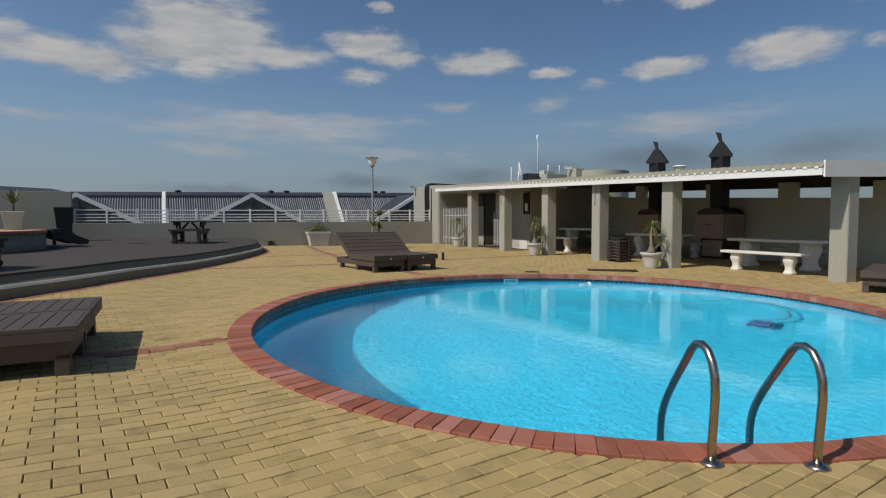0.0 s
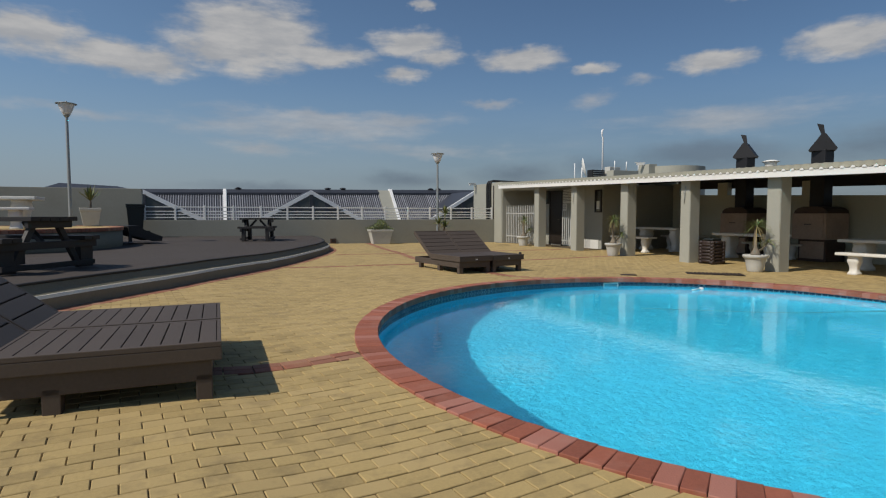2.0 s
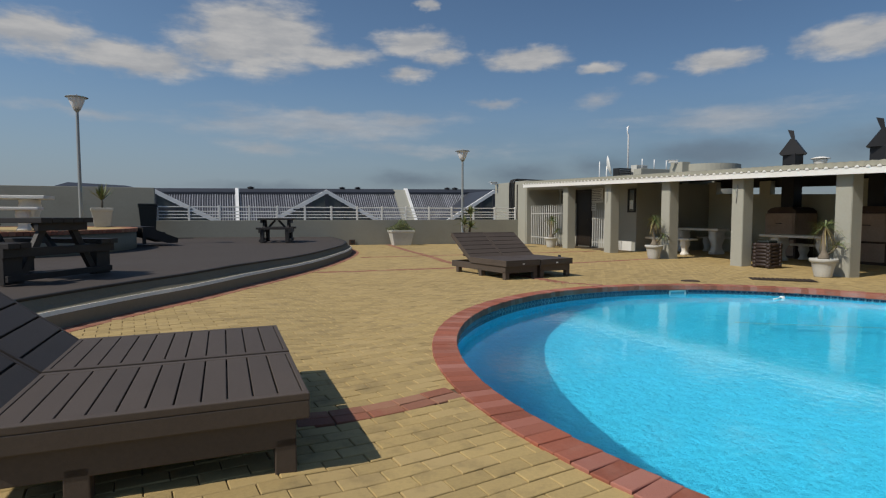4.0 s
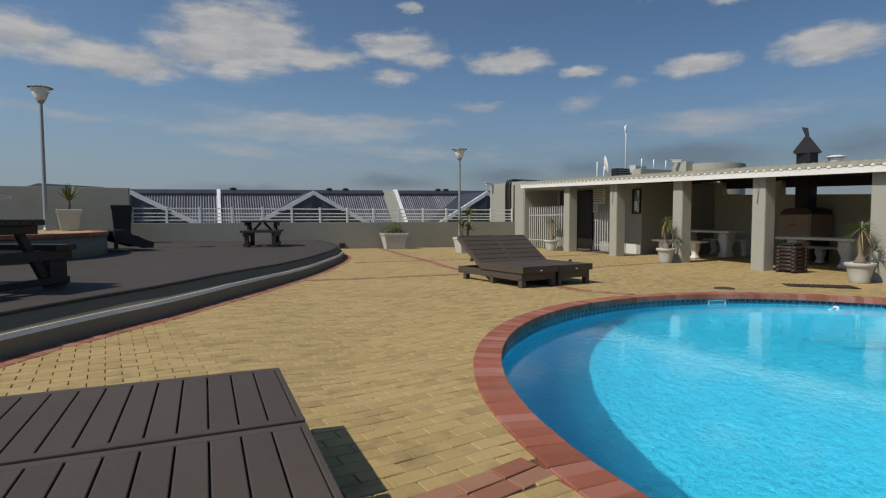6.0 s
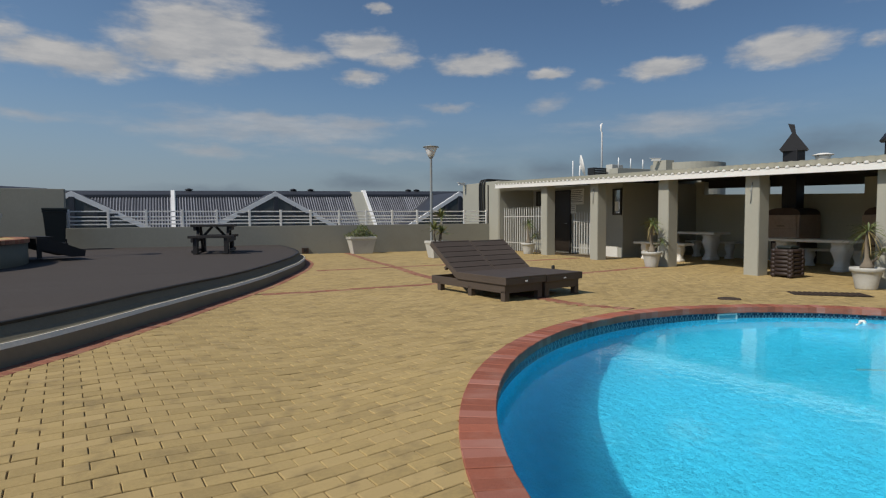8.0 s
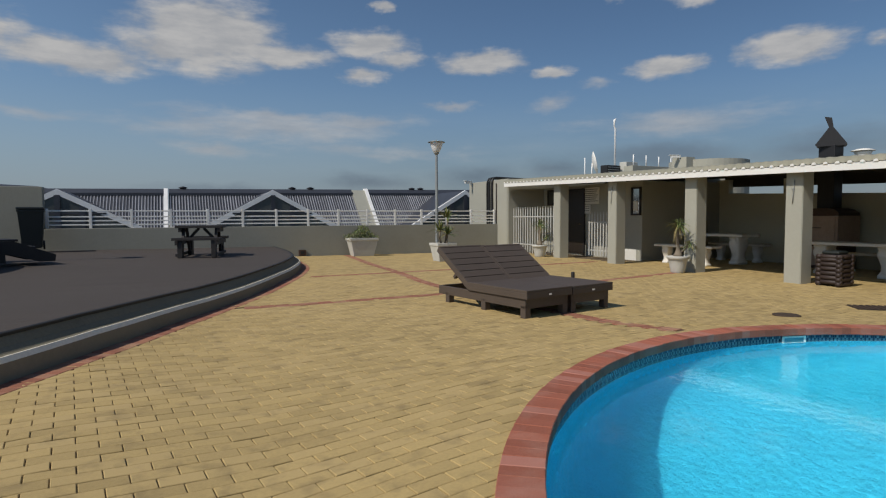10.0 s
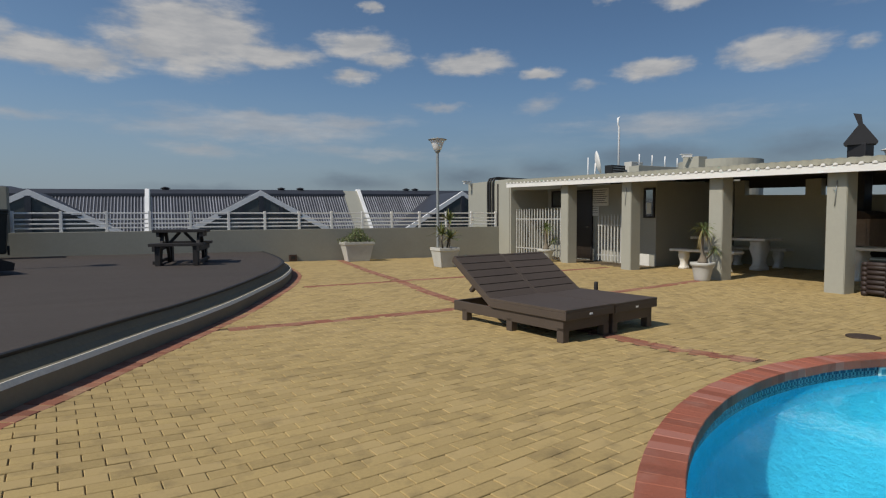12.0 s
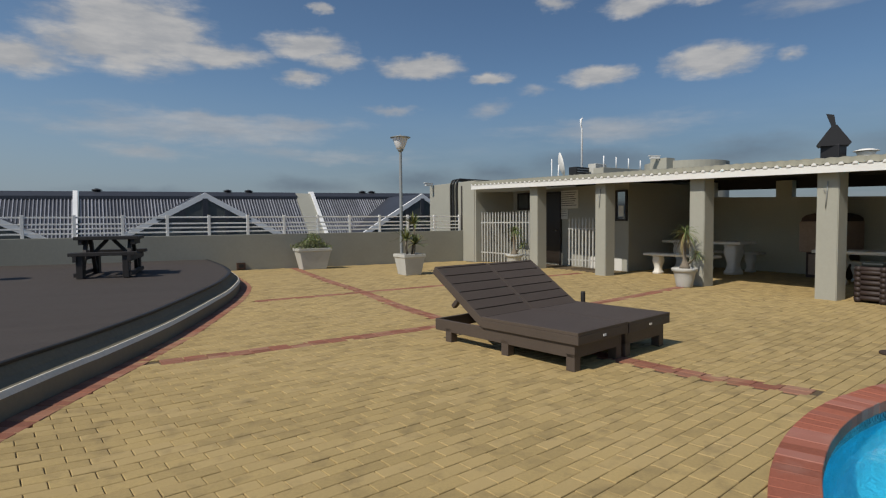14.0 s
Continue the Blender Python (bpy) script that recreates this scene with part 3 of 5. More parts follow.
for x in (10.98, 12.4, 13.8, 15.2):
    slab_along("beam", x - 0.04, x + 0.04, RY0 + 0.02, RY1, 0.012, 0.16, CEIL, "dark timber roof beam under the sheeting", "beam")
slab_along("beam", 15.83, 15.89, RY0 + 0.02, 17.72, 0.02, 0.42, CEIL, "dark timber wall plate at the back of the shelter", "beam")
for y in (6.2, 7.6, 9.7, 12.3, 14.7, 17.2):
    slab_along("beam", RX0 + 0.02, BACKX, y, y + 0.07, 0.03, 0.13, CEIL, "dark timber roof beam under the sheeting", "beam")
slab_along("ceiling_board", RX0 + 0.03, RX1 - 0.05, RY0 + 0.05, RY1, 0.008, 0.003, SHEETUNDER, "soffit under the sheeting, paled to bounce light", "ceiling")

# ---- posts of the shelter ----
for cx, y in ((11.44, 6.11), (10.74, 9.60), (10.74, 12.12), (10.74, 14.52), (10.74, 17.10), (10.74, 19.55)):
    bm = bmesh.new()
    vs = box(bm, cx, cx + 0.335, y + 0.015, y + 0.35, -0.2, 1, 0.0)
    for v in vs:
        if v.co.z > 0:
            v.co.z = roof_z(v.co.x, v.co.y) - 0.17
    bmesh.ops.bevel(bm, geom=[e for e in bm.edges if abs(e.verts[0].co.z - e.verts[1].co.z) > 1], offset=0.012, segments=2, affect="EDGES")
    structure("column", bm, WALL, "square grey-green rendered column of the shelter", "column")

# ---- things: loungers ----


def lounger(m, slatted, label, W=0.85, recline=34):
    """A low sun lounger of thick boards: width along x, its foot at y = 0, its head at y = 1.9, the back raised."""
    L, H = 1.88, 0.355
    th = thing("sun_lounger", m, label, "sun lounger", "sun loungers by the pool")
    hinge = 1.14
    for i, (x, y) in enumerate(((0.03, 0.03), (W - 0.12, 0.03), (0.03, 0.80), (W - 0.12, 0.80), (0.03, 1.62), (W - 0.12, 1.62))):
        boxpart("leg", (x, x + 0.09, y, y + 0.09, 0, 0.16), SLAT, th, 0.006)
    boxpart("side_rail", (0.03, 0.065, 0.03, L, 0.12, 0.245), SLAT, th, 0.006)
    boxpart("side_rail", (W - 0.065, W - 0.03, 0.03, L, 0.12, 0.245), SLAT, th, 0.006)
    boxpart("end_rail", (0.065, W - 0.065, 0.03, 0.065, 0.12, 0.245), SLAT, th, 0.006)
    boxpart("end_rail", (0.065, W - 0.065, L - 0.035, L, 0.12, 0.245), SLAT, th, 0.006)
    boxpart("cross_rail", (0.065, W - 0.065, hinge - 0.02, hinge + 0.05, 0.14, 0.235), SLAT, th, 0.006)
    seat = new("seat", mesh_of("seat", (lambda b: (box(b, 0.004, W - 0.004, -0.025, hinge, 0.245, H - 0.03, 0.006), b)[1])(bmesh.new()), SLAT))
    seat.parent = th
    n = 11 if slatted else 1
    w = (hinge + 0.025 - 0.05) / n
    for i in range(n):
        y = -0.025 + 0.025 + i * w
        boxpart("slat" if slatted else "panel", (0.045, W - 0.045, y + 0.0035, y + w - 0.0035, H - 0.03, H), SLAT, seat, 0.004 if slatted else 0.012)
    for x in (0.003, W - 0.047):
        boxpart("edge_board", (x, x + 0.044, -0.025, hinge, H - 0.03, H + 0.001), SLAT, seat, 0.004)
    for y in (-0.024, hinge - 0.024):
        boxpart("edge_board", (0.045, W - 0.045, y, y + 0.023, H - 0.03, H + 0.001), SLAT, seat, 0.004)
    if not slatted:
        boxpart("tag", (W / 2 - 0.022, W / 2 + 0.022, -0.030, -0.025, 0.275, 0.295), WHITE, seat, 0, "small white maker's plate")
    tilt = Matrix.Translation((0, hinge + 0.01, 0.25)) @ Matrix.Rotation(radians(recline), 4, "X")
    back = new("backrest", mesh_of("backrest", (lambda b: (box(b, 0.004, W - 0.004, 0, 0.90, 0.0, 0.055, 0.006), b)[1])(bmesh.new()), SLAT))
    back.parent, back.matrix_basis = th, tilt
    for i in range(6):
        y = 0.03 + i * 0.14
        boxpart("slat", (0.03, W - 0.03, y + 0.006, y + 0.134, 0.055, 0.085), SLAT, back, 0.004)
    for x in (0.003, W - 0.030):
        boxpart("edge_board", (x, x + 0.026, 0, 0.90, 0.055, 0.086), SLAT, back, 0.004)
    boxpart("edge_board", (0.03, W - 0.03, 0.873, 0.90, 0.055, 0.086), SLAT, back, 0.004)
    if recline > 10:
        boxpart("prop", (W / 2 - 0.03, W / 2 + 0.03, 0, 0.05, -0.42, 0.0), SLAT, back, 0.004, m=Matrix.Translation((0, 0.62, 0)) @ Matrix.Rotation(radians(12), 4, "X"))
    return th


def ground_pose(x, y, rz=0, lift=0.0):
    return pose(x, y, gz(x, y) + lift, 0, 0, rz)


L1 = "dark brown slatted sun lounger with raised back beside its twin"
L2 = "dark brown smooth-topped sun lounger with slatted raised back"
a = radians(90.3)
for k in (0, 1):
    lounger(ground_pose(-0.662 + k * 0.795 * math.cos(a), 4.59 + k * 0.795 * math.sin(a), 90.3), True, L1, 0.785, 39)
a = radians(9.8)
for k in (0, 1):
    lounger(ground_pose(3.76 + k * 0.83 * math.cos(a), 11.17 + k * 0.83 * math.sin(a), 9.8), False, L2, 0.82)
lounger(ground_pose(10.12, 5.22, -68), False, "dark brown smooth-topped sun lounger lying flat beside the shelter", 0.82, 1)
# small dark stub beyond the pair
bm = bmesh.new()
lathe(bm, [(0.0, 0), (0.032, 0), (0.036, 0.01), (0.036, 0.20), (0.03, 0.22), (0.0, 0.22)], 14)
tagged(part("pipe_stub", bm, BLACK, None, "", True, ground_pose(6.75, 13.98)), "short black pipe stub standing on the paving", "pipe")

# ---- things: pool fittings ----
def ladder_rail(parent, base, out):
    pts, (bx, by) = [], base
    z = gz(bx, by)
    for d, h in ((0, -0.02), (0, 0.10), (-0.01, 0.22), (-0.018, 0.33), (-0.012, 0.42), (0.01, 0.49), (0.05, 0.54), (0.10, 0.56), (0.15, 0.55), (0.19, 0.515), (0.23, 0.46), (0.29, 0.38), (0.35, 0.30), (0.41, 0.21), (0.45, 0.14), (0.475, 0.07), (0.485, 0.0), (0.485, -0.25), (0.485, -0.7)):
        pts.append((bx + out.x * d, by + out.y * d, z + h))
    bm = bmesh.new()
    tube(bm, pts, 0.0205, 14)
    return part("rail", bm, STEEL, parent, "", True)


lad = thing("pool_ladder", pose(0, 0, 0), "brushed steel pool ladder handrails over the coping", "pool ladder")
out = Vector((0.33, 0.944))
for b in ((2.28, 1.83), (2.71, 1.59)):
    r = ladder_rail(lad, b, out)
    bm = bmesh.new()
    lathe(bm, [(0.0, 0), (0.055, 0), (0.055, 0.006), (0.035, 0.016), (0.022, 0.02), (0.0, 0.02)], 18, Matrix.Translation((b[0], b[1], gz(*b) + 0.002)))
    part("flange", bm, STEEL, r, "", True)
for z in (-0.40, -0.62):
    bm = bmesh.new()
    p0, p1 = Vector((2.28, 1.83)) + out * 0.485, Vector((2.71, 1.59)) + out * 0.485
    tube(bm, [(p0.x, p0.y, z), (p1.x, p1.y, z)], 0.022, 10)
    part("rung", bm, WHITE, lad, "", True)

# skimmer mouth and return jet on the far side, float, cleaner with hose
def rim_place(a, off, z):
    p = ring(a, off)
    n = (ring(a, 1) - p).normalized()
    return pose(p.x, p.y, z, 0, 0, math.degrees(math.atan2(n.y, n.x)))


def rim_nearest(x, y):
    return min((2 * math.pi * i / 720 for i in range(720)), key=lambda a: (ring(a, 0) - Vector((x, y))).length)


sk = thing("pool_skimmer", rim_place(rim_nearest(5.95, 9.3), -COPE + 0.03, WATER_Z - 0.04), "white framed skimmer mouth in the mosaic band", "pool skimmer")
bm = bmesh.new()
box(bm, -0.012, 0.004, -0.14, 0.14, 0.075, 0.095, 0.003), box(bm, -0.012, 0.004, -0.14, 0.14, -0.06, -0.04, 0.003), box(bm, -0.012, 0.004, -0.14, -0.12, -0.04, 0.075, 0.003), box(bm, -0.012, 0.004, 0.12, 0.14, -0.04, 0.075, 0.003)
part("frame", bm, WHITE, sk)
boxpart("flap", (-0.004, 0.002, -0.12, 0.12, -0.04, 0.075), HOSE, sk, 0)
jet = thing("return_jet", rim_place(rim_nearest(7.6, 8.6), -COPE + 0.03, WATER_Z + 0.055), "small black water return jet", "pool fitting")
bm = bmesh.new()
lathe(bm, [(0.0, -0.02), (0.035, -0.02), (0.035, 0.012), (0.02, 0.016), (0.0, 0.016)], 16, Matrix.Rotation(radians(-90), 4, "Y"))
part("nozzle", bm, BLACK, jet, "", True)
fl = thing("pool_float", pose(7.05, 8.25, WATER_Z, 0, 0, 20), "white floating chlorine dispenser with a short stick", "pool float")
bm = bmesh.new()
lathe(bm, [(0.0, -0.04), (0.035, -0.04), (0.042, 0.0), (0.038, 0.024), (0.02, 0.034), (0.0, 0.035)], 16)
part("float", bm, WHITE, fl, "", True)
bm = bmesh.new()
tube(bm, [(-0.05, 0, 0.01), (-0.30, 0.02, 0.012)], 0.012, 8)
part("stick", bm, WHITE, fl, "", True)
cl = thing("pool_cleaner", pose(6.82, 4.67, -0.87, 0, 0, 25), "dark blue automatic pool cleaner on the pool floor", "pool cleaner")
boxpart("body", (-0.15, 0.15, -0.11, 0.11, 0.03, 0.15), BLUEPLASTIC, cl, 0.03)
boxpart("skirt", (-0.18, 0.18, -0.14, 0.14, 0.0, 0.035), BLACK, cl, 0.01)
bm = bmesh.new()
hp = smooth_line([(0.1, 0.0, 0.14), (0.5, -0.25, 0.2), (1.0, -0.1, 0.4), (1.35, 0.4, 0.6), (0.9, 0.9, 0.64), (0.2, 1.5, 0.66), (-0.4, 2.4, 0.67), (-0.8, 3.1, 0.67)], 6)
tube(bm, hp, 0.02, 8)
part("hose", bm, HOSE, cl, "pale blue ribbed suction hose", True)

# drain grate and a small round lid in the paving
dg = thing("drain_grate", pose(8.98, 9.72, gz(8.98, 9.72) + 0.006, 0, 0, -40), "rusty rectangular drain grate in the paving", "drain grate")
boxpart("tray", (-0.55, 0.55, -0.21, 0.21, 0, 0.004), BLACK, dg, 0)
for i in range(14):
    boxpart("bar", (-0.53 + i * 0.077, -0.53 + i * 0.077 + 0.045, -0.20, 0.20, 0.004, 0.014), IRONLID, dg, 0.002)
bm = bmesh.new()
lathe(bm, [(0.0, 0), (0.16, 0), (0.16, 0.012), (0.14, 0.016), (0.0, 0.016)], 24)
tagged(part("valve_lid", bm, IRONLID, None, "", True, ground_pose(6.95, 9.98, 0, 0.004)), "round brown valve lid set in the paving", "lid")

# ---- things: pots and plants ----
def leaf_crown(bm, n, length, width, droop, up0=10, up1=80, base=0.02):
    """Long strap leaves that rise and hang from one point."""
    for i in range(n):
        az, lean = random.uniform(0, 2 * math.pi), radians(random.uniform(up0, up1))
        ln, w, dr = length * random.uniform(0.7, 1.1), width * random.uniform(0.7, 1.2), droop * random.uniform(0.6, 1.3)
        side = Vector((-math.sin(az), math.cos(az), 0))
        prev = None
        for k in range(5):
            t = k / 4
            r, z = base + ln * t * math.cos(lean), ln * t * math.sin(lean) - dr * t * t * ln
            p = Vector((r * math.cos(az), r * math.sin(az), z))
            hw = w * (1 - t) ** 0.7 * (0.6 + 0.8 * min(1, t * 3)) / 2 + 0.0008
            cur = (bm.verts.new(p - side * hw), bm.verts.new(p + side * hw + Vector((0, 0, 0.004))))
            if prev:
                bm.faces.new((prev[0], prev[1], cur[1], cur[0]))
            prev = cur


def round_pot(x, y, r, h, trunk, label, seed):
    random.seed(seed)
    pt = thing("flower_pot", ground_pose(x, y), label, "flower pot", "round white pots by the columns")
    bm = bmesh.new()
    lathe(bm, [(0.0, 0), (r * 0.60, 0), (r * 0.64, 0.02), (r * 0.74, h * 0.4), (r * 0.86, h * 0.78), (r * 0.88, h * 0.80), (r, h * 0.83), (r * 1.02, h * 0.95), (r, h), (r * 0.9, h), (r * 0.86, h * 0.9), (0.0, h * 0.9)], 28)
    part("pot", bm, POT, pt, "", True)
    bm = bmesh.new()
    lathe(bm, [(0.0, h * 0.9), (r * 0.86, h * 0.9), (r * 0.5, h * 0.94), (0.0, h * 0.95)], 20)
    part("soil", bm, SOIL, pt)
    pl = thing("pot_plant", ground_pose(x, y, 0, h * 0.93), "spiky green ponytail plant with a bare swollen trunk", "plant", "plants in the round pots")
    bm = bmesh.new()
    tube(bm, [(0, 0, 0), (0, 0, 0.05), (0.005, 0, 0.12), (0.01, 0.01, 0.2), (0.0, 0.02, trunk * 0.7), (0.015, 0.01, trunk)], [0.105, 0.10, 0.065, 0.036, 0.027, 0.025], 12)
    part("trunk", bm, BARK, pl, "", True)
    bm = bmesh.new()
    leaf_crown(bm, 85, 0.34, 0.014, 0.6, -20, 85)
    part("crown", bm, LEAF, pl, "", False, Matrix.Translation((0.015, 0.01, trunk)))
    bm = bmesh.new()
    leaf_crown(bm, 22, 0.3, 0.016, 0.9, -70, -10)
    part("dry_leaves", bm, LEAFDRY, pl, "", False, Matrix.Translation((0.015, 0.01, trunk - 0.02)))
    bm = bmesh.new()
    tube(bm, [(0.06, -0.03, 0.1), (0.16, -0.10, 0.22), (0.20, -0.13, 0.3)], [0.03, 0.02, 0.018], 8)
    part("branch", bm, BARK, pl, "", True)
    bm = bmesh.new()
    leaf_crown(bm, 40, 0.26, 0.015, 0.7, -30, 80)
    part("side_crown", bm, LEAF, pl, "", False, Matrix.Translation((0.20, -0.13, 0.3)))


round_pot(10.36, 14.70, 0.245, 0.39, 0.74, "round white cast concrete pot by a column", 3)
round_pot(10.33, 9.86, 0.25, 0.38, 0.66, "round white cast concrete pot by a column", 4)
round_pot(10.50, 20.30, 0.25, 0.38, 0.70, "round white cast concrete pot before the palisade fence", 5)


def square_planter(x, y, w, d, h, rz, label):
    pt = thing("planter", ground_pose(x, y, rz), label, "planter", "tapered white planters")
    bm = bmesh.new()
    k = 0.70
    lo = [(-w * k / 2, -d * k / 2), (w * k / 2, -d * k / 2), (w * k / 2, d * k / 2), (-w * k / 2, d * k / 2)]
    rows = [(1.0, 0.0), (1 / k * 0.93, h - 0.10), (1 / k * 0.94, h - 0.09), (1 / k, h - 0.08), (1 / k, h), (1 / k * 0.9, h), (1 / k * 0.88, h - 0.07)]
    rr = [[bm.verts.new((px * s, py * s, z)) for px, py in lo] for s, z in rows]
    for a2, b2 in zip(rr, rr[1:]):
        for i in range(4):
            bm.faces.new((a2[i], a2[(i + 1) % 4], b2[(i + 1) % 4], b2[i]))
    bm.faces.new(rr[0][::-1])
    bmesh.ops.bevel(bm, geom=[e for e in bm.edges], offset=0.008, segments=1, affect="EDGES")
    part("trough", bm, POT, pt)
    boxpart("soil", (-w * 0.43, w * 0.43, -d * 0.43, d * 0.43, h - 0.09, h - 0.06), SOIL, pt, 0)
    return pt


square_planter(5.32, 22.72, 0.94, 0.56, 0.58, 0, "tapered white rectangular planter against the parapet wall")
random.seed(8)
sh = thing("shrub", ground_pose(5.30, 22.70, 0, 0.53), "low bushy green-grey shrub filling the planter", "plant")
bm = bmesh.new()
for i in range(26):
    x, y = random.uniform(-0.38, 0.38), random.uniform(-0.18, 0.18)
    tube(bm, [(x * 0.6, y * 0.6, 0), (x, y, 0.12), (x * 1.25, y * 1.3, 0.22)], [0.008, 0.006, 0.003], 5)
part("stem", bm, BARK, sh)
bm = bmesh.new()
for i in range(1100):
    x, y = random.gauss(0, 0.24), random.gauss(0, 0.13)
    top = 0.40 * math.exp(-(x / 0.5) ** 2) + 0.07 * math.sin(9 * x + 1)
    p = Vector((max(-0.55, min(0.55, x)), y, random.uniform(0.02, max(0.08, top))))
    q = Euler((random.uniform(0, 3), random.uniform(0, 3), random.uniform(0, 6))).to_matrix()
    s = random.uniform(0.022, 0.045)
    vs = [bm.verts.new(p + q @ Vector(c)) for c in ((-s, 0, 0), (0, -s * 0.35, 0.004), (s, 0, 0), (0, s * 0.35, 0.004))]
    bm.faces.new(vs)
part("foliage", bm, LEAF, sh)
square_planter(6.82, 19.85, 0.60, 0.60, 0.52, 0, "tapered white square planter at the lamp's foot")
yu = thing("yucca", ground_pose(6.82, 19.85, 0, 0.46), "green yucca with two bare stems in the planter", "plant")
random.seed(11)
for (x, y, h) in ((-0.12, -0.05, 0.42), (0.16, 0.06, 0.78), (0.08, -0.12, 0.30)):
    bm = bmesh.new()
    tube(bm, [(x * 0.6, y, 0), (x, y, h * 0.5), (x + 0.01, y, h)], [0.03, 0.024, 0.02], 8)
    part("stem", bm, BARK, yu, "", True)
    bm = bmesh.new()
    leaf_crown(bm, 48, 0.43, 0.040, 0.32, 0, 85)
    part("crown", bm, LEAF, yu, "", False, Matrix.Translation((x + 0.01, y, h)))

# ---- things: lamps ----
def lamp_post(m, h, label):
    lp = thing("lamp_post", m, label, "lamp post", "garden lamp posts")
    bm = bmesh.new()
    lathe(bm, [(0.0, 0), (0.12, 0), (0.12, 0.012), (0.05, 0.02), (0.045, 0.10), (0.043, 1.2), (0.036, h - 0.42), (0.036, h - 0.36), (0.0, h - 0.36)], 16)
    part("pole", bm, LAMPGREY, lp, "", True)
    bm = bmesh.new()
    lathe(bm, [(0.036, h - 0.42), (0.055, h - 0.40), (0.085, h - 0.36), (0.085, h - 0.352), (0.0, h - 0.352)], 18)
    part("collar", bm, LAMPGREY, lp, "", True)
    bm = bmesh.new()
    lathe(bm, [(0.0, h - 0.35), (0.075, h - 0.35), (0.10, h - 0.33), (0.125, h - 0.27), (0.20, h - 0.075), (0.20, h - 0.058), (0.0, h - 0.058)], 24)
    part("bowl", bm, LAMPWHITE, lp, "white opal glass lamp bowl", True)
    bm = bmesh.new()
    lathe(bm, [(0.0, h - 0.055), (0.255, h - 0.06), (0.26, h - 0.05), (0.20, h - 0.03), (0.08, h - 0.012), (0.02, h - 0.006), (0.02, h + 0.02), (0.0, h + 0.022)], 28)
    part("cap", bm, LAMPGREY, lp, "grey flat conical cap", True)


lamp_post(ground_pose(6.87, 20.36), 3.49, "grey garden lamp post with a white bowl behind the planter")
lamp_post(pose(-4.47, 19.1, 0.87), 3.38, "grey garden lamp post with a white bowl on the round platform")

# ---- things: concrete tables and benches ----
def ornate_leg(w, d, h):
    """A bulging cast leg with scrolls: wide foot, waist, swelling shoulder."""
    bm = bmesh.new()
    rows = [(1.0, 1.0, 0.0), (1.0, 1.0, 0.10), (0.86, 0.9, 0.13), (0.66, 0.8, 0.22), (0.60, 0.78, 0.36), (0.72, 0.9, 0.50), (0.92, 1.1, 0.66), (0.98, 1.14, 0.78), (0.86, 1.0, 0.88), (1.0, 1.05, 0.93), (1.0, 1.05, 1.0)]
    n = 16
    rings = []
    for sx, sy, t in rows:
        rr = []
        for i in range(n):
            a = 2 * math.pi * i / n
            c, s = math.cos(a), math.sin(a)
            e = 0.45
            rr.append(bm.verts.new((w / 2 * sx * math.copysign(abs(c) ** e, c), d / 2 * sy * math.copysign(abs(s) ** e, s), h * t)))
        rings.append(rr)
    for a, b in zip(rings, rings[1:]):
        for i in range(n):
            bm.faces.new((a[i], a[(i + 1) % n], b[(i + 1) % n], b[i]))
    bm.faces.new(rings[0][::-1]), bm.faces.new(rings[-1])
    return bm


def cast_piece(kind, m, length, width, h, t, label):
    th = thing(kind, m, label, "table" if "table" in kind else "bench", "cast concrete tables" if "table" in kind else "cast concrete benches")
    bm = bmesh.new()
    box(bm, -width / 2, width / 2, -length / 2, length / 2, h - t, h, 0.016)
    part("tabletop" if "table" in kind else "seat", bm, CAST, th)
    for y in (-length * 0.33, length * 0.33):
        bm2 = ornate_leg(width * 0.66, 0.30 if "table" in kind else 0.21, h - t)
        part("leg", bm2, CAST, th, "", True, Matrix.Translation((0, y, 0)))
    return th


TB, BN = "heavy cast concrete table with bulging scroll legs", "white cast concrete bench with sculpted legs"
cast_piece("concrete_table", ground_pose(13.90, 16.50), 2.2, 0.75, 0.83, 0.07, TB)
cast_piece("concrete_bench", ground_pose(12.42, 16.25), 1.9, 0.38, 0.53, 0.06, BN)
cast_piece("concrete_bench", ground_pose(14.90, 16.50), 1.8, 0.38, 0.53, 0.06, BN)
cast_piece("concrete_table", ground_pose(13.55, 12.65), 2.0, 0.75, 0.74, 0.07, TB)
cast_piece("concrete_bench", ground_pose(14.6, 12.75), 1.8, 0.36, 0.46, 0.06, BN)
cast_piece("concrete_table", ground_pose(13.30, 8.65), 2.3, 0.75, 0.72, 0.07, TB)
cast_piece("concrete_bench", ground_pose(11.95, 8.15, 3), 1.85, 0.36, 0.47, 0.06, BN)
cast_piece("concrete_bench", ground_pose(14.35, 8.5), 1.9, 0.36, 0.46, 0.06, BN)
cast_piece("concrete_table", pose(-5.35, 15.9, 0.87, 0, 0, 90), 2.0, 0.75, 0.70, 0.07, "white cast concrete table on the round platform")
cast_piece("concrete_bench", pose(-5.15, 15.1, 0.87, 0, 0, 90), 1.7, 0.36, 0.46, 0.06, "white cast concrete bench on the round platform")

# ---- things: log bin ----
lb = thing("log_bin", ground_pose(10.86, 11.50), "square litter bin built of stacked dark round logs", "litter bin")
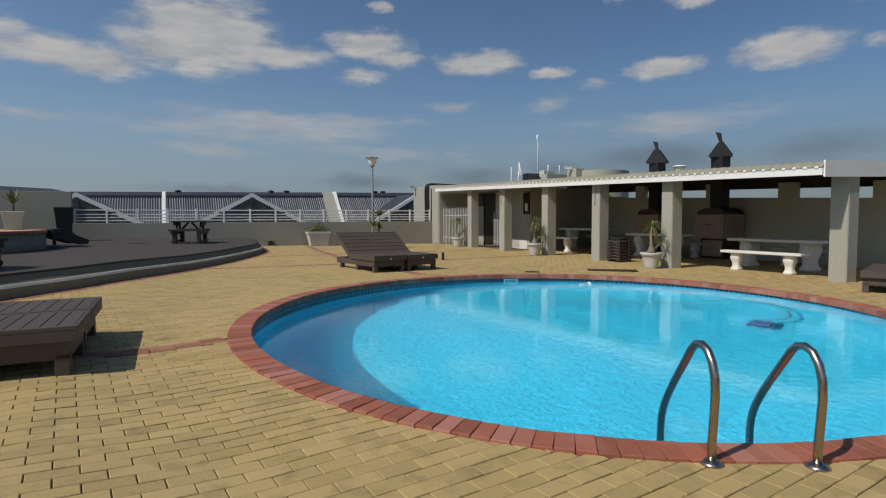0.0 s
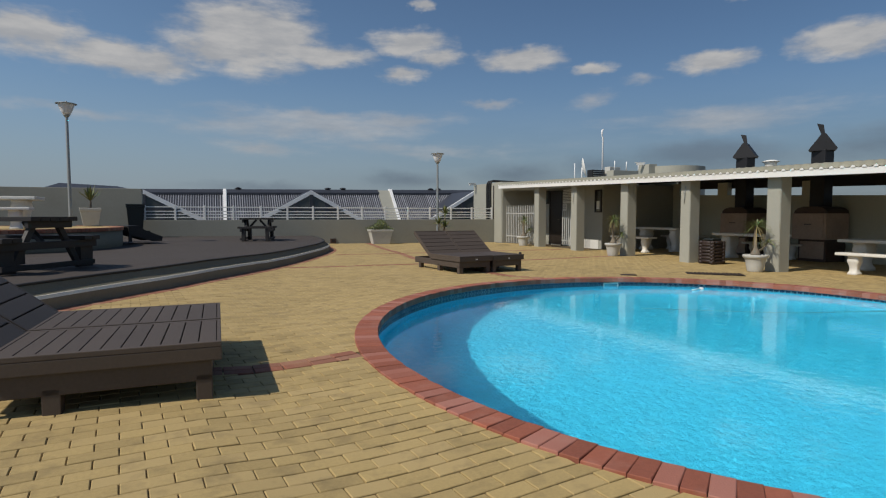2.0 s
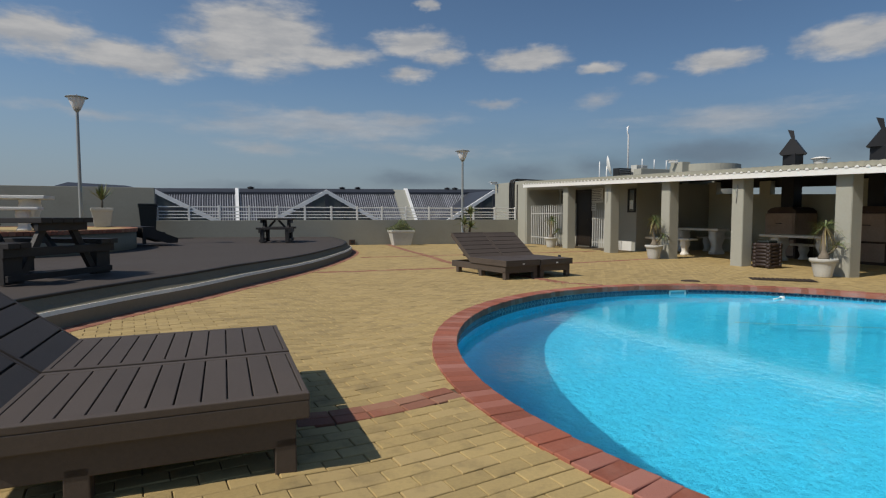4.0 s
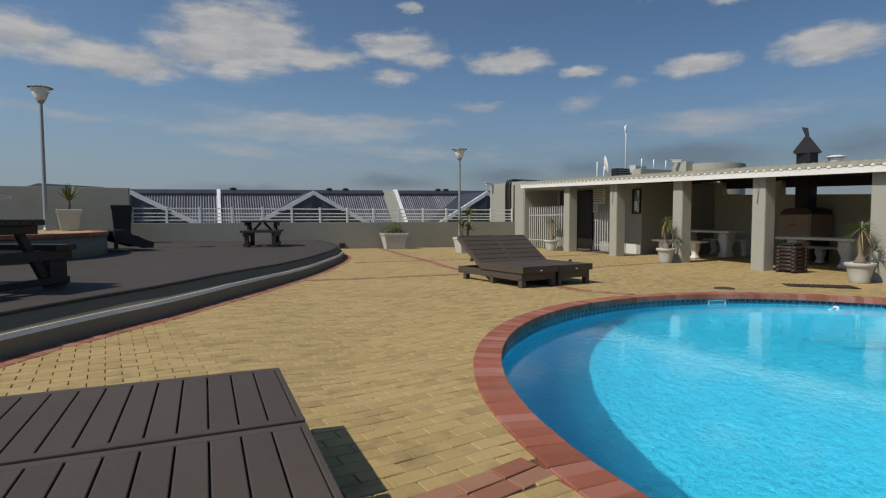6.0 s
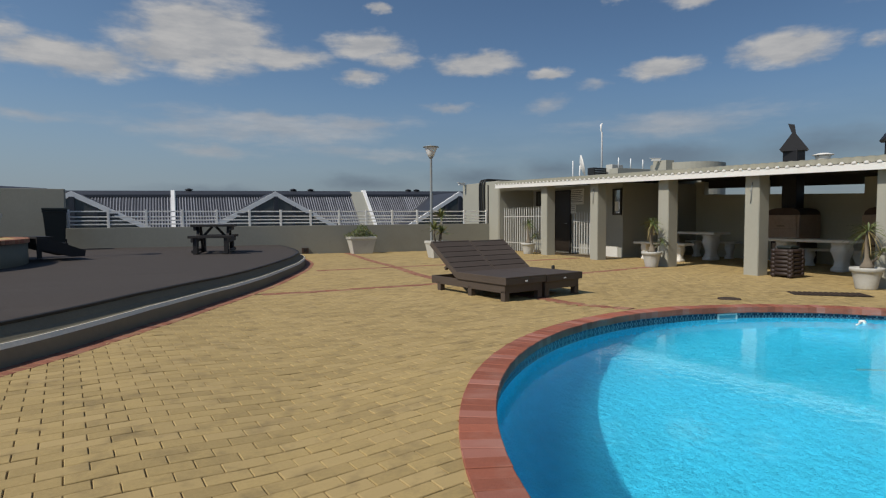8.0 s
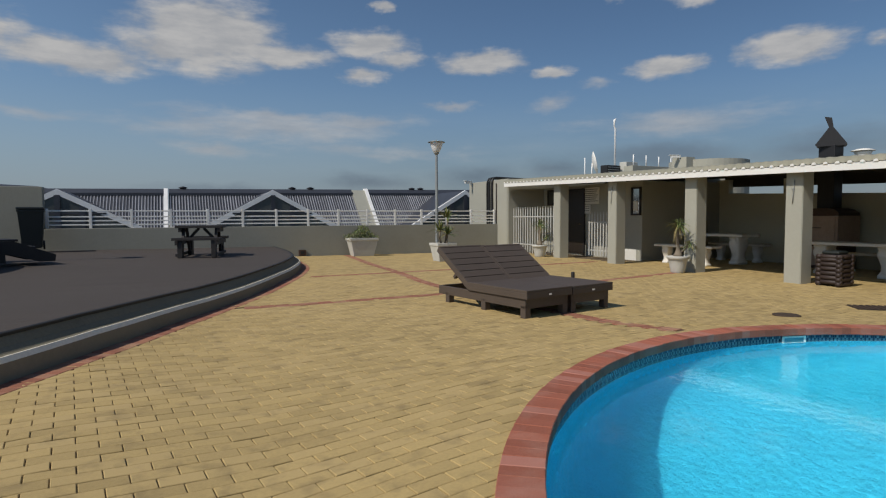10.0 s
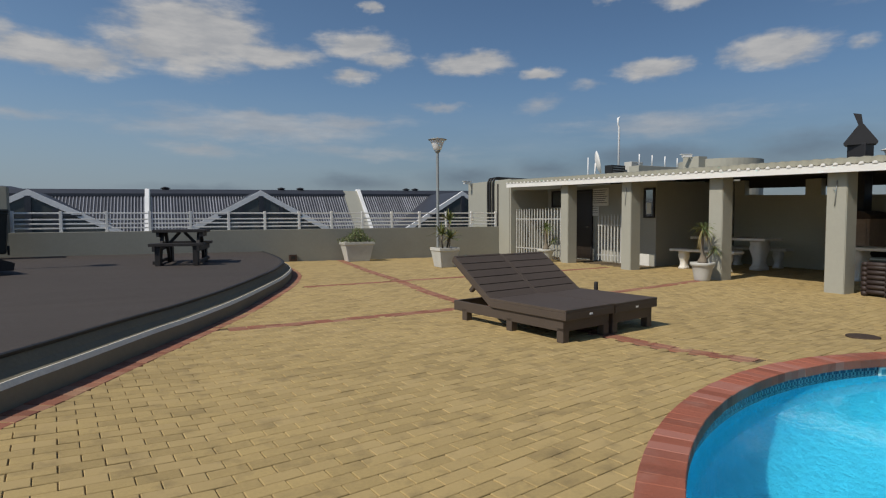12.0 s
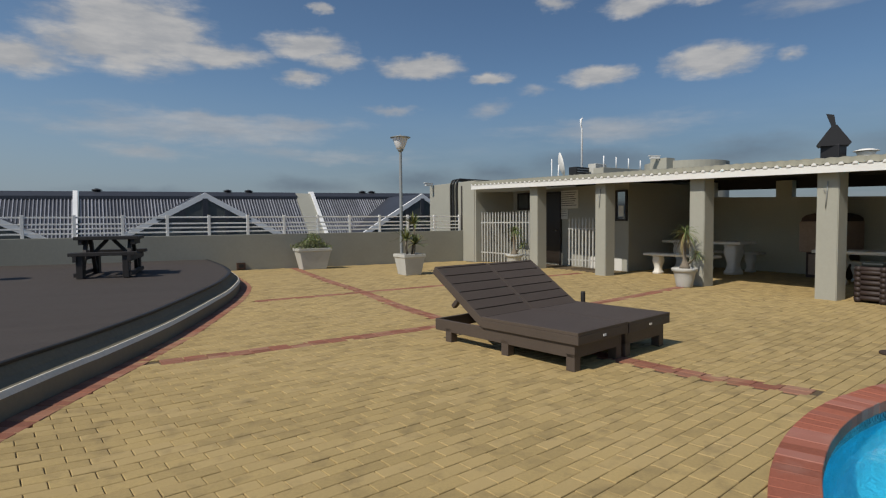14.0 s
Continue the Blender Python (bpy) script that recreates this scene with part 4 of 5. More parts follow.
for k in range(7):
    for y in (0.03, 0.38):
        bm = bmesh.new()
        z = 0.05 + k * 0.084
        tube(bm, [(-0.02, y, z), (0.43, y, z)], 0.043, 10)
        part("log", bm, LOG, lb, "", True)
    for x in (0.03, 0.38):
        bm = bmesh.new()
        z = 0.05 + k * 0.084 + (0.03 if k < 6 else 0.0)
        tube(bm, [(x, -0.02, z), (x, 0.43, z)], 0.04, 10)
        part("log", bm, LOG, lb, "", True)
boxpart("liner", (0.07, 0.34, 0.07, 0.34, 0.03, 0.60), BLACK, lb, 0.01)
bm = bmesh.new()
box(bm, 0.05, 0.36, 0.05, 0.36, 0.60, 0.66, 0.03)
part("bag_rim", bm, BINPLASTIC, lb, "black plastic bag folded over the rim")

# ---- things: braai units with flues ----
def braai(y, label):
    th = thing("braai", pose(14.95, y, gz(15, y)), label, "braai", "built-in braais")
    boxpart("firebox", (-0.45, 0.50, -0.48, 0.48, 0.62, 1.34), BRAAI, th, 0.01)
    boxpart("base", (-0.28, 0.50, -0.40, 0.40, 0.0, 0.62), RUST, th, 0.006)
    boxpart("base_door", (-0.30, -0.282, -0.34, 0.34, 0.08, 0.56), BRAAI, th, 0.004, "brown steel ash door")
    boxpart("shutter", (-0.475, -0.452, -0.42, 0.42, 1.00, 1.32), BRAAI, th, 0.004, "pale brown steel shutter")
    boxpart("shutter", (-0.475, -0.452, -0.42, 0.42, 0.66, 0.97), BRAAI, th, 0.004, "pale brown steel shutter")
    boxpart("handle", (-0.50, -0.476, -0.10, 0.10, 1.03, 1.05), SOOT, th, 0.004, "black bar handle")
    bm = bmesh.new()
    prism(bm, [(-0.47, 1.34), (0.47, 1.34), (0.45, 1.42), (0.36, 1.49), (0.2, 1.53), (-0.2, 1.53), (-0.36, 1.49), (-0.45, 1.42)], -0.40, 0.5, Matrix(((0, 0, 1, 0), (1, 0, 0, 0), (0, 1, 0, 0), (0, 0, 0, 1))))
    part("hood", bm, RUST, th)
    top = 2.98 - gz(15, y) + 0.012 * (y - 11.6)
    bm = bmesh.new()
    box(bm, -0.17, 0.20, -0.20, 0.20, 1.52, top, 0.02)
    flue = part("flue", bm, SOOT, th, "square soot-black steel flue")
    bm = bmesh.new()
    # a gabled half-round hood with a fin above
    prism(bm, [(-0.33, -0.02), (-0.29, -0.07), (0.29, -0.07), (0.33, -0.02), (0.045, 0.40), (-0.045, 0.40)], -0.22, 0.22, Matrix(((0, 0, 1, 0), (1, 0, 0, 0), (0, 1, 0, 0), (0, 0, 0, 1))))
    me = mesh_of("cowl", bm, SOOT)
    cowl = new("cowl", me)
    cowl.parent = th
    cowl.matrix_basis = Matrix.Translation((0.015, 0, top + 0.04)) @ Matrix.Rotation(radians(37 if y < 13 else 27), 4, "Z")
    bm = bmesh.new()
    prism(bm, [(-0.05, 0.34), (0.03, 0.34), (0.16, 0.70), (0.0, 0.66)], -0.012, 0.012, Matrix(((0, 0, 1, 0), (1, 0, 0, 0), (0, 1, 0, 0), (0, 0, 0, 1))))
    part("fin", bm, SOOT, cowl)


braai(11.60, "brown steel braai with a tall black flue and cowl")
braai(14.05, "brown steel braai with a tall black flue and cowl")

# strip lights under the roof
for (x, y) in ((12.1, 7.5), (12.1, 11.4), (12.1, 13.6), (12.1, 15.9), (14.5, 9.5)):
    sl = thing("strip_light", pose(x, y, roof_z(x, y) - 0.09), "white fluorescent strip light fixed under the beams", "strip light", "strip lights")
    boxpart("housing", (-0.045, 0.045, -0.62, 0.62, 0.03, 0.075), WHITE, sl, 0.006)
    bm = bmesh.new()
    tube(bm, [(0, -0.58, 0.015), (0, 0.58, 0.015)], 0.014, 8)
    part("tube", bm, LAMPWHITE, sl, "", True)

# ---- things: washroom front ----
d1 = structure("door_1", (lambda b: (box(b, 12.262, 12.298, 20.30, 21.12, 0.0, 2.12, 0.004), b)[1])(bmesh.new()), DOORDARK, "dark varnished flush door standing shut", "door")
for dims in ((12.24, 12.30, 20.23, 20.30, -0.1, 2.19), (12.24, 12.30, 21.12, 21.19, -0.1, 2.19), (12.24, 12.30, 20.30, 21.12, 2.12, 2.19)):
    boxpart("door_frame", dims, DARKWOOD, d1, 0.004)
bm = bmesh.new()
tube(bm, [(12.26, 20.38, 1.0), (12.21, 20.38, 1.0), (12.21, 20.50, 1.0)], 0.011, 8)
part("door_handle", bm, STEEL, d1, "", True)
sg = thing("notice_board", pose(12.28, 19.90, 1.40), "pale pool rules notice on the washroom wall", "notice board")
boxpart("board", (-0.012, 0.012, -0.36, 0.38, 0.26, 0.80), PAPER, sg, 0.003)
boxpart("board", (-0.012, 0.012, 0.06, 0.38, -0.05, 0.24), PAPER, sg, 0.003)
for i in range(7):
    boxpart("text_line", (-0.0145, -0.012, -0.30 + 0.05 * (i % 3), 0.32, 0.73 - i * 0.064, 0.745 - i * 0.064 + 0.006), INK, sg, 0)
for i in range(3):
    boxpart("text_line", (-0.0145, -0.012, 0.10, 0.34, 0.18 - i * 0.07, 0.195 - i * 0.07), INK, sg, 0)
fr = thing("framed_notice", pose(12.27, 17.93, 1.28), "dark framed glazed notice hung beside the wall's corner", "picture frame")
boxpart("glass", (-0.006, 0.004, -0.13, 0.15, 0.05, 0.78), MIRRORGLASS, fr, 0)
boxpart("sheet", (-0.012, -0.007, -0.07, 0.10, 0.12, 0.42), PAPER, fr, 0, "white paper notice")
for dims in ((-0.03, 0.03, -0.18, -0.13, 0, 0.83), (-0.03, 0.03, 0.15, 0.20, 0, 0.83), (-0.03, 0.03, -0.13, 0.15, 0, 0.05), (-0.03, 0.03, -0.13, 0.15, 0.78, 0.83)):
    boxpart("frame", dims, DARKWOOD, fr, 0.004)

wd = structure("window_1", (lambda b: (box(b, 12.285, 12.298, 21.30, 22.25, 1.72, 2.16, 0.002), b)[1])(bmesh.new()), GABLE, "dark narrow washroom window high behind the fence", "window")
for dims in ((12.26, 12.30, 21.24, 21.30, 1.66, 2.22), (12.26, 12.30, 22.25, 22.31, 1.66, 2.22), (12.26, 12.30, 21.30, 22.25, 2.16, 2.22), (12.26, 12.30, 21.30, 22.25, 1.66, 1.72), (12.27, 12.299, 21.75, 21.79, 1.72, 2.16)):
    boxpart("window_frame", dims, DARKWOOD, wd, 0.004)
# pale panel that paints the sunlit patch at the wall's corner
bm = bmesh.new()
box(bm, 12.285, 12.298, 17.93, 19.1, -0.10, 0.26, 0.002)
structure("baseboard", bm, PAPER, "pale panel in place of the sunlit patch low on the washroom wall", "skirting")


def palisade(name, m, length, h, n, label, rails, cat):
    th = thing(name, m, label, cat)
    for i in range(n):
        y = (i + 0.5) * length / n
        bm = bmesh.new()
        prism(bm, [(-0.004, -0.017), (0.004, -0.021), (0.010, 0.0), (0.004, 0.021), (-0.004, 0.017), (0.003, 0.0)], 0.04, h - 0.05, Matrix.Translation((0, y, 0)))
        bmesh.ops.recalc_face_normals(bm, faces=bm.faces)
        prism(bm, [(-0.003, -0.012), (0.006, 0.0), (-0.003, 0.012)], h - 0.05, h, Matrix.Translation((0, y, 0)))
        part("pale", bm, PALE, th)
    for z in rails:
        boxpart("rail", (0.011, 0.04, 0, length, z, z + 0.035), PALE, th, 0.004)
    return th


palisade("palisade_fence", ground_pose(10.92, 19.92), 2.62, 1.63, 18, "white steel palisade fence between column and pillar", (0.32, 1.28), "fence")
palisade("palisade_gate", pose(11.62, 18.28, gz(11.6, 18.7) + 0.06, 0, 0, 4), 0.95, 1.38, 8, "white palisade gate standing closed before a dark doorway", (0.18, 1.05), "gate")

# little iron hooks on the columns
for y in (12.30, 17.28):
    hk = thing("wall_hook", pose(10.735, y, 1.62 + 0.026 * (y - 12)), "thin grey hanging bracket on the column", "hook", "hooks on the columns")
    bm = bmesh.new()
    tube(bm, [(0, 0, 0.30), (-0.02, 0.0, 0.12), (-0.02, 0.02, -0.15)], 0.008, 6)
    part("rod", bm, LAMPGREY, hk, "", True)
    bm = bmesh.new()
    tube(bm, [(0, 0.06, 0.16), (-0.03, 0.03, 0.13), (-0.02, 0, 0.12)], 0.007, 6)
    part("arm", bm, LAMPGREY, hk, "", True)

# ---- things: parapet railing ----
rl = thing("railing", pose(0, 23.40, 1.0), "white painted four-bar steel railing on the parapet", "railing")
for i in range(15):
    x = -3.14 + i * 0.985
    boxpart("post", (x - 0.034, x + 0.034, -0.034, 0.034, 0, 0.53), WHITE, rl, 0.004)
for z in (0.075, 0.185, 0.295, 0.455):
    boxpart("bar", (-3.14, 10.70, -0.02, 0.02, z, z + 0.038), WHITE, rl, 0.006)

# ---- things: on the deck ----
DZ = DECK_H


def deck_pose(x, y, rz=0):
    return pose(x, y, gz(max(x, -4), y) + DZ, 0, 0, rz)


def picnic_table(m, label, half):
    th = thing("picnic_table", m, label, "picnic table", "timber picnic tables")
    for i in range(5):
        boxpart("top_plank", (-half, half, -0.36 + i * 0.146, -0.36 + i * 0.146 + 0.138, 0.66, 0.72), DARKWOOD, th, 0.006)
    for s in (-1, 1):
        for i in range(2):
            y = s * 0.62 + (i - 1) * 0.14
            boxpart("seat_plank", (-half, half, y, y + 0.132, 0.39, 0.45), DARKWOOD, th, 0.006)
    for x in (-half + 0.16, half - 0.16):
        q = 1 if x > 0 else -1
        for s in (-1, 1):
            bm = bmesh.new()
            box(bm, x - 0.03, x + 0.03, -0.05, 0.05, -0.02, 0.78, 0.004, Matrix.Translation((0, s * 0.52, 0)) @ Matrix.Rotation(radians(s * 27), 4, "X"))
            for v in bm.verts:
                v.co.z = max(0.0, min(0.66, v.co.z))
            part("leg", bm, DARKWOOD, th)
            boxpart("post_leg", (x - 0.05, x + 0.05, s * 0.62 - 0.11, s * 0.62 + 0.11, 0.0, 0.39), DARKWOOD, th, 0.006)
        boxpart("bearer", (x - 0.03 + q * 0.062, x + 0.03 + q * 0.062, -0.76, 0.76, 0.29, 0.39), DARKWOOD, th, 0.005)
        boxpart("cleat", (x - 0.03 + q * 0.062, x + 0.03 + q * 0.062, -0.34, 0.34, 0.57, 0.66), DARKWOOD, th, 0.005)
        boxpart("foot_rail", (x - 0.03 + q * 0.062, x + 0.03 + q * 0.062, -0.72, 0.72, 0.03, 0.10), DARKWOOD, th, 0.005)
        bm = bmesh.new()
        box(bm, -0.03, 0.03, -0.03, 0.03, 0, 0.40, 0.003, Matrix.Translation((x * 0.9, 0, 0.36)) @ Matrix.Rotation(radians(-42 * q), 4, "Y"))
        part("brace", bm, DARKWOOD, th)
    return th


picnic_table(deck_pose(0.48, 19.75, -11), "dark stained timber picnic table on the deck near the parapet", 0.51)
picnic_table(deck_pose(-3.32, 10.30, -32), "dark stained timber picnic table on the deck edge", 0.75)

bn = thing("wheelie_bin", deck_pose(-3.34, 22.68, 8) @ Matrix.Diagonal((1.0, 1.0, 1.12, 1.0)), "black plastic wheelie bin with a closed lid", "wheelie bin")
bm = bmesh.new()
lo, hi = [(-0.20, -0.22), (0.20, -0.22), (0.20, 0.22), (-0.20, 0.22)], [(-0.27, -0.29), (0.27, -0.29), (0.27, 0.30), (-0.27, 0.30)]
a_, b_ = [bm.verts.new((x, y, 0.04)) for x, y in lo], [bm.verts.new((x, y, 0.90)) for x, y in hi]
for i in range(4):
    bm.faces.new((a_[i], a_[(i + 1) % 4], b_[(i + 1) % 4], b_[i]))
bm.faces.new(a_[::-1]), bm.faces.new(b_)
bmesh.ops.bevel(bm, geom=list(bm.edges), offset=0.02, segments=2, affect="EDGES")
part("tub", bm, BINPLASTIC, bn)
boxpart("lid", (-0.29, 0.29, -0.32, 0.33, 0.90, 0.96), BINPLASTIC, bn, 0.02)
boxpart("rim", (-0.285, 0.285, -0.305, 0.315, 0.85, 0.895), BINPLASTIC, bn, 0.008)
for x in (-0.25, 0.21):
    bm = bmesh.new()
    tube(bm, [(x, 0.27, 0.10), (x + 0.04, 0.27, 0.10)], 0.10, 18)
    part("wheel", bm, BLACK, bn, "", False)
bm = bmesh.new()
tube(bm, [(-0.2, 0.36, 0.88), (0.2, 0.36, 0.88)], 0.014, 8)
part("handle", bm, BINPLASTIC, bn, "", True)

# round platform with a brick rim and paved top
PLX, PLY, PLR, PLT = -6.4, 17.3, 3.4, 0.87
bm = bmesh.new()
lathe(bm, [(PLR, 0.2), (PLR, PLT - 0.09)], 96, Matrix.Translation((PLX, PLY, 0)))
plat = structure("platform", bm, KERB, "round raised platform with rendered grey wall on the deck", "platform", True)
bm = bmesh.new()
lathe(bm, [(0.0, PLT - 0.012), (PLR - 0.15, PLT - 0.012)], 96, Matrix.Translation((PLX, PLY, 0)), caps=False)
part("platform_paving", bm, PAVER_FAR, plat)
bm = bmesh.new()
nb = 190
for i in range(nb):
    a0, a1 = 2 * math.pi * (i + 0.05) / nb, 2 * math.pi * (i + 0.95) / nb
    q = [(PLX + r * math.cos(a), PLY + r * math.sin(a)) for r, a in ((PLR - 0.19, a0), (PLR + 0.03, a0), (PLR + 0.03, a1), (PLR - 0.19, a1))]
    prism(bm, q, PLT - 0.08, PLT)
tagged(part("brick_rim", bm, BRICK_FAR, plat), "red brick rim", kind="stuff")
st = thing("timber_steps", deck_pose(-2.66, 18.55, 25), "dark timber steps leading up to the round platform", "steps")
for i in range(3):
    boxpart("tread", (-0.50 + i * 0.27, -0.21 + i * 0.27, -0.42, 0.42, 0.39 - i * 0.14, 0.43 - i * 0.14), DARKWOOD, st, 0.006)
for y in (-0.47, 0.42):
    bm = bmesh.new()
    prism(bm, [(-0.50, 0.20), (0.10, 0.0), (0.34, 0.0), (0.36, 0.12), (-0.30, 0.40), (-0.50, 0.40)], y, y + 0.05, Matrix(((1, 0, 0, 0), (0, 0, 1, 0), (0, 1, 0, 0), (0, 0, 0, 1))))
    part("stringer", bm, DARKWOOD, st)
    boxpart("foot", (-0.50, -0.42, y + 0.002, y + 0.048, 0.0, 0.24), DARKWOOD, st, 0.004)
pp = square_planter(-4.15, 19.30, 0.52, 0.52, 0.50, 10, "tapered white square planter on the round platform")
pp.matrix_basis = pose(-4.02, 19.25, PLT, 0, 0, 10)
py = thing("yucca", pose(-4.02, 19.25, PLT + 0.46), "upright green yucca in the white planter", "plant")
bm = bmesh.new()
tube(bm, [(0, 0, 0), (0.01, 0, 0.2), (0, 0.01, 0.34)], [0.03, 0.025, 0.02], 8)
part("stem", bm, BARK, py, "", True)
bm = bmesh.new()
leaf_crown(bm, 44, 0.52, 0.035, 0.2, 35, 88)
part("crown", bm, LEAF, py, "", False, Matrix.Translation((0, 0.01, 0.25)))

# pipe outlet at the parapet's foot
ot = thing("drain_outlet", pose(3.52, 23.27, gz(3.5, 23.2) + 0.05), "small square drain outlet at the wall's foot", "drain outlet")
boxpart("frame", (-0.11, 0.11, -0.05, 0.03, -0.03, 0.15), RUST, ot, 0.006)
boxpart("mouth", (-0.06, 0.06, -0.054, -0.05, 0.02, 0.11), BLACK, ot, 0)

# ---- things: on the service block ----
for i, (y, w) in enumerate(((23.62, 0.045), (23.82, 0.04), (23.98, 0.035))):
    bm = bmesh.new()
    tube(bm, smooth_line([(10.70, y, 0.2), (10.70, y, 1.2), (10.70, y + 0.02, 2.3), (10.72, y, 2.62), (10.82, y, 2.72), (11.1, y - 0.03, 2.72), (12.2, y - 0.2, 2.68)], 5), w, 8)
    tagged(part("cable", bm, CABLE, None, "", True), "thick black cable bent over the parapet edge", "cable", "cables up the service block")
bm = bmesh.new()
tube(bm, [(10.715, 23.35, 0.1), (10.715, 23.35, 2.5)], 0.025, 8)
tagged(part("conduit", bm, CEIL, None, "", True), "dark conduit pipe up the grey wall", "pipe")
bm = bmesh.new()
box(bm, 10.72, 10.735, 22.62, 23.12, -0.02, 2.36, 0.003)
structure("trim_panel", bm, WALL, "flush painted panel in the block's wall", "panel")


def cctv(m, label):
    th = thing("security_camera", m, label, "security camera", "security cameras")
    bm = bmesh.new()
    box(bm, -0.22, 0.10, -0.05, 0.05, 0.02, 0.11, 0.012)
    part("housing", bm, WHITE, th)
    boxpart("hood", (-0.27, 0.12, -0.06, 0.06, 0.11, 0.125), WHITE, th, 0.003)
    bm = bmesh.new()
    tube(bm, [(0.05, 0, 0.03), (0.12, 0, -0.05), (0.16, 0, -0.22)], 0.018, 8)
    part("bracket", bm, WHITE, th, "", True)


cctv(pose(10.58, 25.2, 2.58, 0, 0, 10), "white security camera on the service block's corner")
cctv(pose(15.35, 19.2, 3.20, 0, 0, -20), "white security camera on the roof plant")
bm = bmesh.new()
tube(bm, [(17.42, 24.4, 2.4), (17.42, 24.4, 5.1), (17.36, 24.4, 5.2), (17.36, 24.4, 5.45), (17.45, 24.4, 5.52)], [0.045, 0.04, 0.03, 0.05, 0.03], 8)
tagged(part("antenna_mast", bm, TRIM, None, "", True), "slender white antenna mast above the roof", "mast")
for (x, y, z0, z1) in ((15.75, 24.4, 2.6, 3.75), (16.73, 22.6, 3.29, 3.75), (17.42, 22.6, 3.29, 3.74), (18.13, 22.6, 3.29, 3.72), (18.83, 22.6, 3.29, 3.68)):
    bm = bmesh.new()
    tube(bm, [(x, y, z0), (x, y, z1)], 0.022, 8)
    tagged(part("antenna", bm, TRIM, None, "", True), "short white rod antenna on the roof plant", "antenna", "rod antennas")
ds = thing("satellite_dish", pose(16.45, 24.6, 3.60, 0, 78, -35), "white satellite dish seen almost edge-on", "satellite dish")
bm = bmesh.new()
lathe(bm, [(0.0, -0.10), (0.20, -0.08), (0.36, -0.035), (0.48, 0.02), (0.48, 0.03), (0.36, -0.02), (0.20, -0.065), (0.0, -0.085)], 28)
part("dish", bm, WHITE, ds, "", True)
bm = bmesh.new()
tube(bm, [(0.0, 0, -0.1), (0.4, 0, -0.2), (1.1, 0.0, -0.22)], 0.03, 8)
part("stand", bm, TRIM, ds, "", True)
bm = bmesh.new()
box(bm, 16.55, 19.0, 22.45, 22.95, 2.3, 3.30, 0.01)
box(bm, 16.2, 21.6, 22.5, 26.4, -0.3, 2.75, 0.01)
structure("wall_plant_room", bm, WALL, "grey-green plant room rising behind the shelter", "wall")
bm = bmesh.new()
lathe(bm, [(1.3, 2.0), (1.3, 3.16), (1.2, 3.16), (1.2, 2.9), (0.0, 2.9)], 48, Matrix.Translation((17.0, 19.3, 0)), caps=False)
box(bm, 15.45, 15.85, 18.9, 19.5, 2.0, 3.24)
structure("wall_round", bm, WALL, "curved grey-green parapet above the roof", "wall")
for x, y, z0, w, h, mat, lab in ((16.35, 23.5, 2.75, 0.8, 0.62, CABLE, "dark air conditioning unit behind the parapet"), (17.25, 23.4, 2.75, 0.7, 0.78, POT, "pale grey air conditioning unit on the roof")):
    ac = thing("air_conditioner", pose(x, y, z0, 0, 0, 6), lab, "air conditioner", "units on the service roof")
    boxpart("casing", (-w / 2, w / 2, -0.18, 0.18, 0.04, h), mat, ac, 0.015)
    for k in range(5):
        boxpart("louvre", (-w * 0.42, w * 0.42, -0.195, -0.181, 0.12 + k * 0.10, 0.15 + k * 0.10), LAMPGREY, ac, 0.002)
    for q in (-1, 1):
        boxpart("foot", (q * w * 0.35 - 0.04, q * w * 0.35 + 0.04, -0.20, 0.20, 0.0, 0.04), CABLE, ac, 0.002)
vt = thing("roof_vent", pose(15.55, 13.62, roof_z(15.55, 13.62)), "white round mushroom roof vent", "roof vent")
bm = bmesh.new()
lathe(bm, [(0.0, 0), (0.16, 0), (0.17, 0.30), (0.20, 0.36), (0.0, 0.36)], 20)
part("stack", bm, WHITE, vt, "", True)
bm = bmesh.new()
lathe(bm, [(0.0, 0.38), (0.26, 0.375), (0.25, 0.39), (0.12, 0.43), (0.0, 0.44)], 24)
part("cap", bm, WHITE, vt, "", True)

# ---- houses beyond the parapet ----
RIDGE_Y, EAVE_Y = 33.0, 29.6


def ridge_z(x):
    return 2.525 + 0.0135 * x


hs = thing("terraced_house", pose(0, 0, 0), "long terrace with dark ribbed roofs and white trimmed gables", "house")
bm = bmesh.new()
box(bm, -30, 24, 29.9, 40, -6.5, -0.6)
part("wall", bm, WALL, hs)
SEGS = ((-30.0, -14.0), (-13.9, -0.45), (-0.30, 8.02), (8.70, 24.0))
